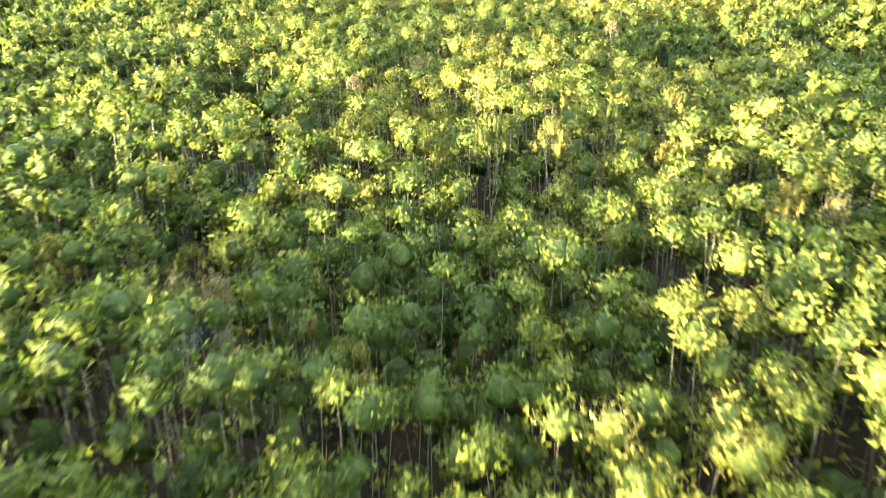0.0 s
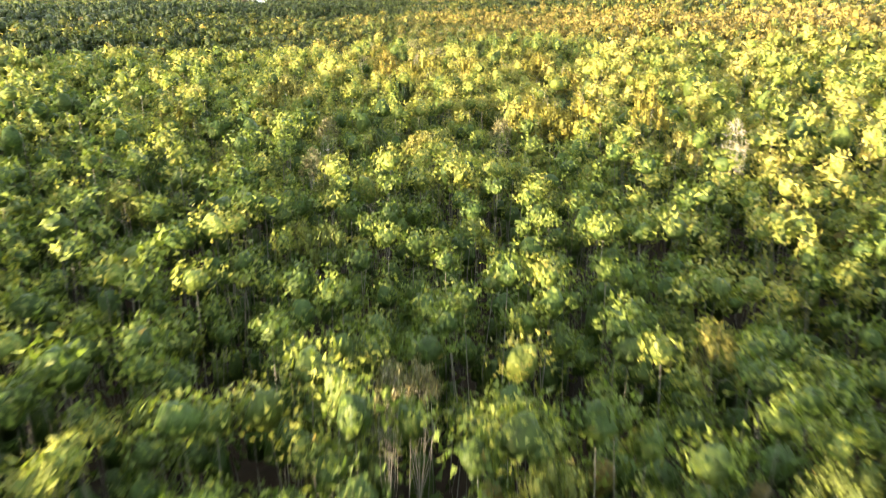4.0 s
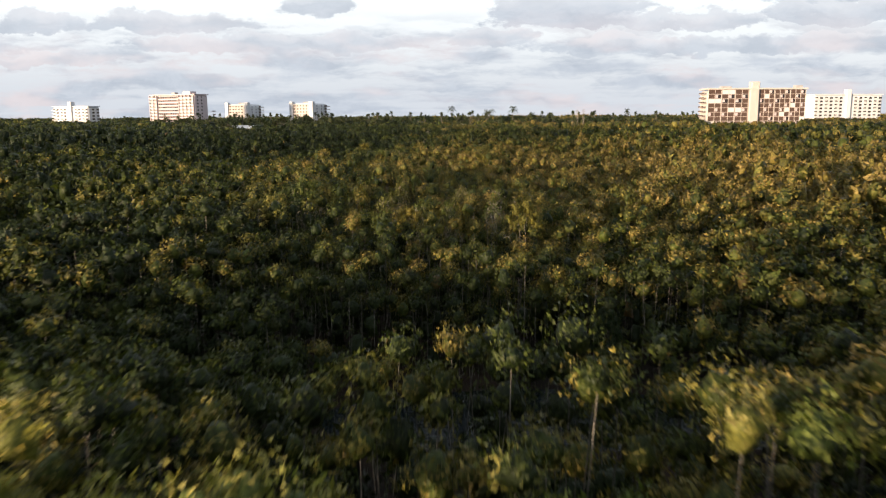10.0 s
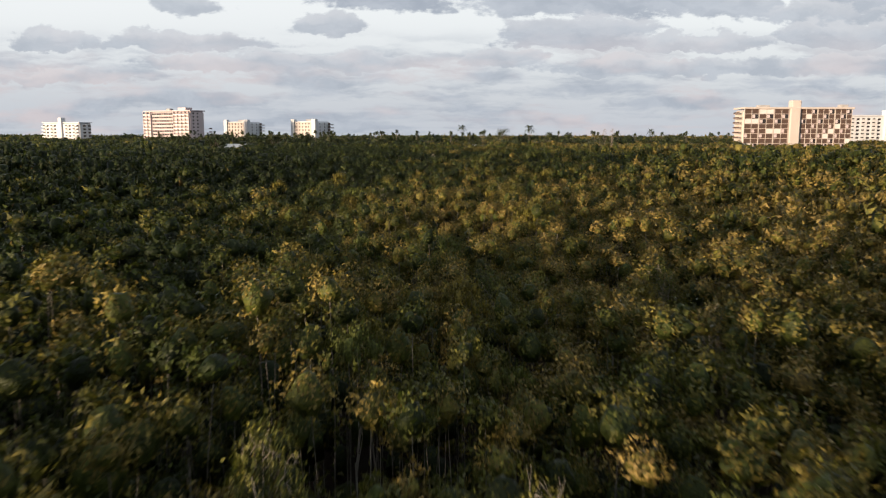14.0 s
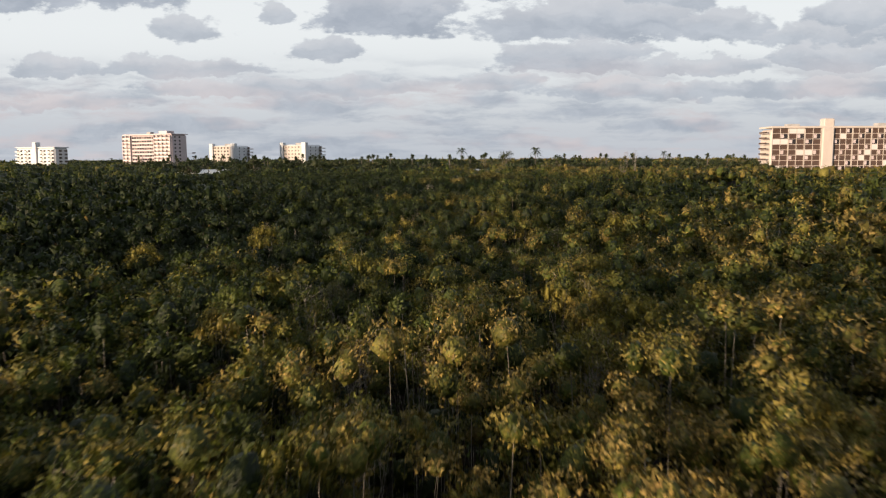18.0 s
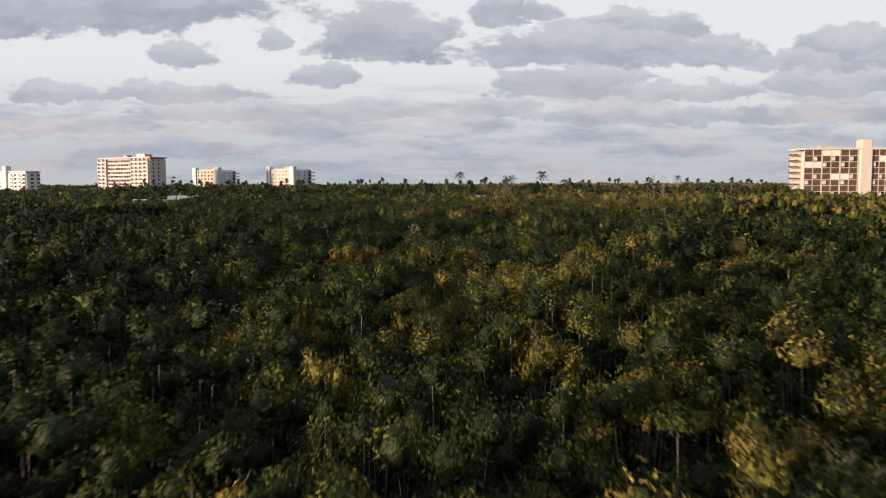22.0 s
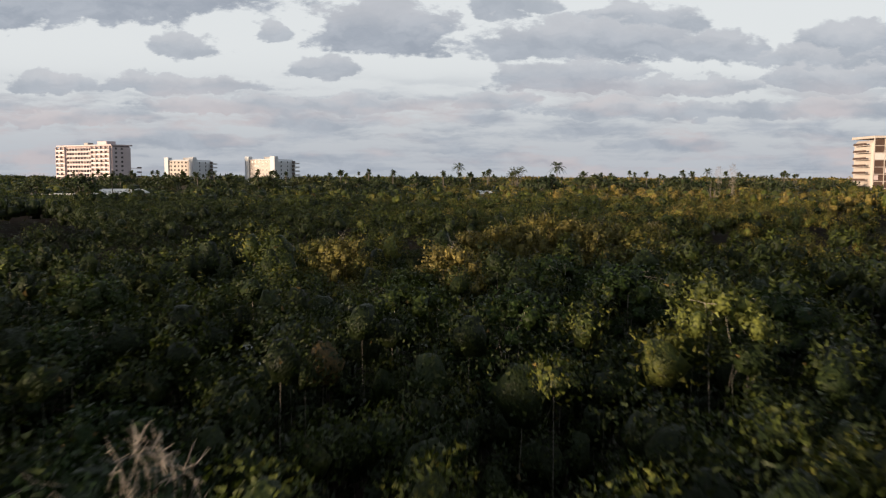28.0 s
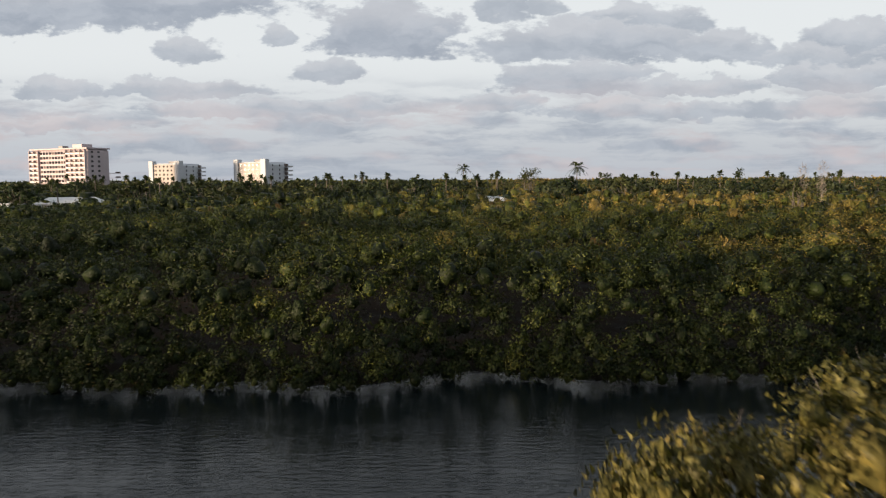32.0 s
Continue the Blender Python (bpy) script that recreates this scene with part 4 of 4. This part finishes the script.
def make_palm(seed, height, fan):
    r = np.random.default_rng(seed)
    palm = tagged(new("palm_tree"), "short cabbage palm with a dense round head of fronds" if fan else "tall coconut palm with a curved trunk and arching fronds", "palm", "palms on the skyline")
    lean = r.normal(0, 0.02 if fan else 0.05, 2) * height
    k = np.linspace(0, 1, 7)
    pts = np.stack([lean[0] * k**2, lean[1] * k**2, height * k], -1)
    rad = np.linspace(0.2 if fan else 0.17, 0.15 if fan else 0.11, 7)
    part("trunk", mesh_of("trunk", *prisms(pts[:-1], pts[1:], rad[:-1], rad[1:], 7), PALM_BARK, smooth=True), palm)
    count = 26 if fan else 20
    for j in range(count):
        rise = r.uniform(-0.7, 1.3) if fan else r.uniform(-0.35, 1.15)
        pieces, leaf = frond_arrays(r, r.uniform(1.2, 1.7) if fan else r.uniform(3.0, 4.1), 0.2 if fan else r.uniform(0.35, 0.6), j * 2.4 + r.uniform(-0.3, 0.3), rise, 9 if fan else 14, 0.75 if fan else 0.9)
        v, f = leaf
        ob = part("frond", mesh_of("frond", v + pts[-1], f, PALM_LEAF), palm)
    return palm


def make_shore_tree(seed, label, height, radius, blobs, per_blob, size, low=0.35):
    r = np.random.default_rng(seed)
    tree = tagged(new("shore_tree"), label, "tree", "trees on the skyline")
    ang, rad = r.uniform(0, 6.28, blobs), np.sqrt(r.uniform(0, 1, blobs))
    c = np.stack([np.cos(ang) * rad * radius, np.sin(ang) * rad * radius, height * (1 - (1 - low) * (0.1 + 0.7 * rad**2 * r.uniform(0.3, 1.1, blobs) + 0.25 * r.uniform(0, 1, blobs)))], -1)
    br = radius * r.uniform(0.22, 0.42, blobs)
    d = unit(r.normal(0, 1, (blobs, per_blob, 3)) + [0, 0, 0.3])
    spot = c[:, None] + d * (br[:, None] * r.uniform(0.5, 1.15, (blobs, per_blob)))[..., None]
    part("crown", mesh_of("crown", *leaves(spot.reshape(-1, 3), d.reshape(-1, 3), size, r), DARK_LEAF), tree)
    fork = np.array([0, 0, height * low * 0.9])
    limbs = [limb_chain((0, 0, -0.2), fork, 0.25, 0.18, r, 3, 0.1)[0]] + [limb_chain(fork, q, 0.10, 0.03, r, 3, 0.3)[0] for q in c]
    part("trunk", mesh_of("trunk", *joined(limbs), PALM_BARK, smooth=True), tree)
    return tree


def place(ob, x, y, turn=0.0, size=1.0, z=0.3):
    ob.matrix_basis = Matrix.Translation((x, y, z)) @ Matrix.Rotation(turn, 4, "Z") @ Matrix.Diagonal((size, size, size, 1))
    return ob


def plant_skyline():
    r = np.random.default_rng(91)
    place(make_palm(1, 13.6, False), 8.5, 662, 0.0, 1.22)
    place(make_palm(2, 12.7, False), 44.1, 576, 1.0, 1.22)
    place(make_palm(3, 12.0, False), 56.5, 590, 2.0)
    place(make_palm(4, 14.5, False), 140, 690, 2.6)
    place(make_shore_tree(5, "dark feathery pine-like tree on the skyline", 16.5, 4.2, 22, 40, 0.5), 31.5, 598)
    fans = [make_palm(10 + k, h, True) for k, h in enumerate((10.8, 11.8, 12.6))]
    for k, (x, y) in enumerate(((-34, 560), (-46, 600), (20, 640))):
        place(fans[k], x, y)
    spots = []
    for _ in range(95):
        y = r.uniform(540, 800)
        x = r.uniform(-0.52, 0.50) * (y - 300)
        spots.append((x, y))
    for x, y in ((-128, 640), (-120, 642), (-133, 645), (-108, 640), (-101, 655)):
        spots.append((x, y))
    for x, y in spots:
        ob = copy_thing(fans[int(r.integers(3))], pose(x, y, 0.3, 0, 0, r.uniform(0, 360)))
        s = r.uniform(0.95, 1.1)
        ob.scale = (s, s, s)
    bushy = [make_shore_tree(30 + k, "dense dark broadleaf tree on the skyline", 9.5, 3.6, 14, 26, 0.75, 0.3) for k in range(3)]
    for k, (x, y) in enumerate(((-92, 620), (-60, 640), (-20, 660))):
        place(bushy[k], x, y)
    for _ in range(210):
        y = r.uniform(530, 900)
        x = r.uniform(-0.55, 0.55) * (y - 290)
        ob = copy_thing(bushy[int(r.integers(3))], pose(x, y, 0.3, 0, 0, r.uniform(0, 360)))
        s = r.uniform(1.0, 1.32)
        ob.scale = (s * 1.3, s * 1.3, s)
    for x, y, s in ((136, 560, 1.15), (142, 566, 1.2), (149, 562, 1.1), (-205, 745, 1.1), (-216, 752, 1.15), (-190, 740, 1.1)):
        ob = copy_thing(bushy[int(r.integers(3))], pose(x, y, 0.3, 0, 0, r.uniform(0, 360)))
        ob.scale = (s * 1.3, s * 1.3, s)
    # the snag and its living neighbours
    for x, y, top, kind, seed in ((63.5, 447, 15.0, "dead", 71), (60.8, 448, 14.5, "dead", 72)):
        tree = make_tree(kind, seed)
        tree.matrix_basis = Matrix.Translation((x, y, 0.2)) @ Matrix.Diagonal((1.5, 1.5, top / 6, 1))
    place(make_shore_tree(73, "tall dark tree beside a bare snag", 12.0, 1.6, 12, 26, 0.4), 59.0, 447)


plant_skyline()

# ---- the woods ----

def stand(x0, x1, y0, y1, step, count, size, seed, wedge=None, gaps=True, **more):
    x, y = scatter(x0, x1, y0, y1, step, seed, gaps)
    if wedge is not None:
        keep = np.abs(x) < wedge(y)
        x, y = x[keep], y[keep]
    if abs(x0) < 27 and abs(x1) < 27:
        near = np.hypot(x[:, None] - TREES[None, :, 0], y[:, None] - TREES[None, :, 1]) < TREES[None, :, 2]
        x, y = x[~near.any(1)], y[~near.any(1)]
    return wood_arrays(x, y, count, size, seed + 1000, **more)


# belts of woods along the flight: fine leaves in the middle, coarser ones further out
STRIPS = [((-6, 6), 1.0, 1.0), ((-13, -6), 1.05, 1.4), ((6, 13), 1.05, 1.4), ((-26, -13), 1.15, 2.1), ((13, 26), 1.15, 2.1), ((-62, -26), 1.5, 4.0), ((26, 62), 1.5, 4.0)]


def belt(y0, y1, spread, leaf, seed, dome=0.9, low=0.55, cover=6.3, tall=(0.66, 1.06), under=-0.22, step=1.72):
    """Crowns over the whole width between y0 and y1, and the lower growth under them."""
    made = []
    for k, ((x0, x1), wide, coarse) in enumerate(STRIPS):
        r, size = spread * wide, leaf * coarse
        made.append(stand(x0, x1, y0, y1, r * step, int(cover * (r / size) ** 2), size, seed + k, low=low, spread=r, tall=tall, dome=dome, limbs=coarse < 2.5, body=(6, 3) if coarse < 3 else (6, 2), core=0.62 if coarse < 3 else 0.78, core_shade=-0.36 if coarse < 3 else -0.2))
        # lower growth takes a darker tint, painting in the shade between crowns
        lower = max(r, 0.8)
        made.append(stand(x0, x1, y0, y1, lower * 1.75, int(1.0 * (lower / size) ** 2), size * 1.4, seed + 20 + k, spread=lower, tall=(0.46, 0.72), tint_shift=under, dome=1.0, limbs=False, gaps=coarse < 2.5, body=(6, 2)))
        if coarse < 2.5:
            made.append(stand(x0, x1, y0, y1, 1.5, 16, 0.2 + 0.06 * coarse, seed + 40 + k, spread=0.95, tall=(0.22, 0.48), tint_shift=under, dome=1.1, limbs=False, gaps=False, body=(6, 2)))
    return made


woods("mangrove_thicket", "dense lime-green mangrove thicket with thin stems", belt(2, 62, 0.52, 0.115, 100, under=-0.10), LEAF_LIME_SUNLIT)
woods("mangrove_thicket", "yellow-green mangrove thicket with slender pale stems", belt(62, 110, 0.60, 0.108, 150, dome=1.0), LEAF_LIME_SUNLIT)
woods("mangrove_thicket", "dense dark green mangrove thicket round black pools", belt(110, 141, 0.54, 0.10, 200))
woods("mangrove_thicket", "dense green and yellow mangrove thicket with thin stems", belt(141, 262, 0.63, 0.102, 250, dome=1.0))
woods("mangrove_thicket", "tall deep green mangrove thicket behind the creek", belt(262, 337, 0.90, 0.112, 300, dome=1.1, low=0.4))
sets = [stand(a, b, 60, 345, 3.2, 28, 0.5, s, spread=1.8, limbs=False, dome=0.75, body=(6, 2), core=0.85, core_shade=-0.12, wedge=lambda y: 0.62 * y + 10) for a, b, s in ((-240, -62, 17), (62, 240, 18))]
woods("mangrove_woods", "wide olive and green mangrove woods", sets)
# the far bank: leaves down to the water, then the woods behind it
# both tint shifts below put the bank's shade into the leaf colour
bank = []
for k, (back, tall, wide) in enumerate(((-0.5, 1.3, 0.8), (0.4, 2.2, 0.9), (1.5, 3.3, 1.0), (2.8, 4.5, 1.1), (4.2, 5.5, 1.2), (5.8, 6.3, 1.3))):
    r = np.random.default_rng(65 + k)
    x = np.arange(-52, 58, wide * 0.95)
    x = x + r.uniform(-0.5, 0.5, len(x))
    bank.append(wood_arrays(x, far_shore(x) + back + r.uniform(-0.5, 0.5, len(x)), 260, 0.15, 60 + k, spread=wide, tint_shift=-0.18, height=tall * r.uniform(0.8, 1.2, len(x)), limbs=False, dome=1.0, tall=(0.95, 1.05), body=(6, 3), core=0.46))
bank.append(stand(-85, 95, 368, 424, 2.5, 240, 0.18, 23, spread=1.5, wedge=lambda y: 0.62 * (y - 318) + 8, tint_shift=-0.16, limbs=False, dome=0.85, body=(6, 3), core=0.5))
woods("bank_mangroves", "dark green mangroves hanging over the far bank", bank)
far = [stand(-150, 160, 424, 520, 3.0, 44, 0.40, 24, spread=1.9, limbs=False, dome=0.75, body=(6, 2), core=0.85, core_shade=-0.12, wedge=lambda y: 0.62 * (y - 270)),
       stand(-420, 420, 520, 960, 7.5, 18, 1.0, 25, spread=4.2, limbs=False, dome=0.6, body=(6, 2), core=0.85, core_shade=-0.12, wedge=lambda y: 0.62 * (y - 60)),
       stand(-240, -85, 340, 424, 3.6, 34, 0.65, 26, spread=2.1, limbs=False, dome=0.75, body=(6, 2), core=0.85, core_shade=-0.12), stand(95, 240, 340, 424, 3.6, 34, 0.65, 27, spread=2.1, limbs=False, dome=0.75, body=(6, 2), core=0.85, core_shade=-0.12),
       stand(-900, 900, 960, 1400, 24, 14, 4.0, 28, spread=11, limbs=False, dome=0.25, body=(6, 2), core=0.85, core_shade=-0.12)]
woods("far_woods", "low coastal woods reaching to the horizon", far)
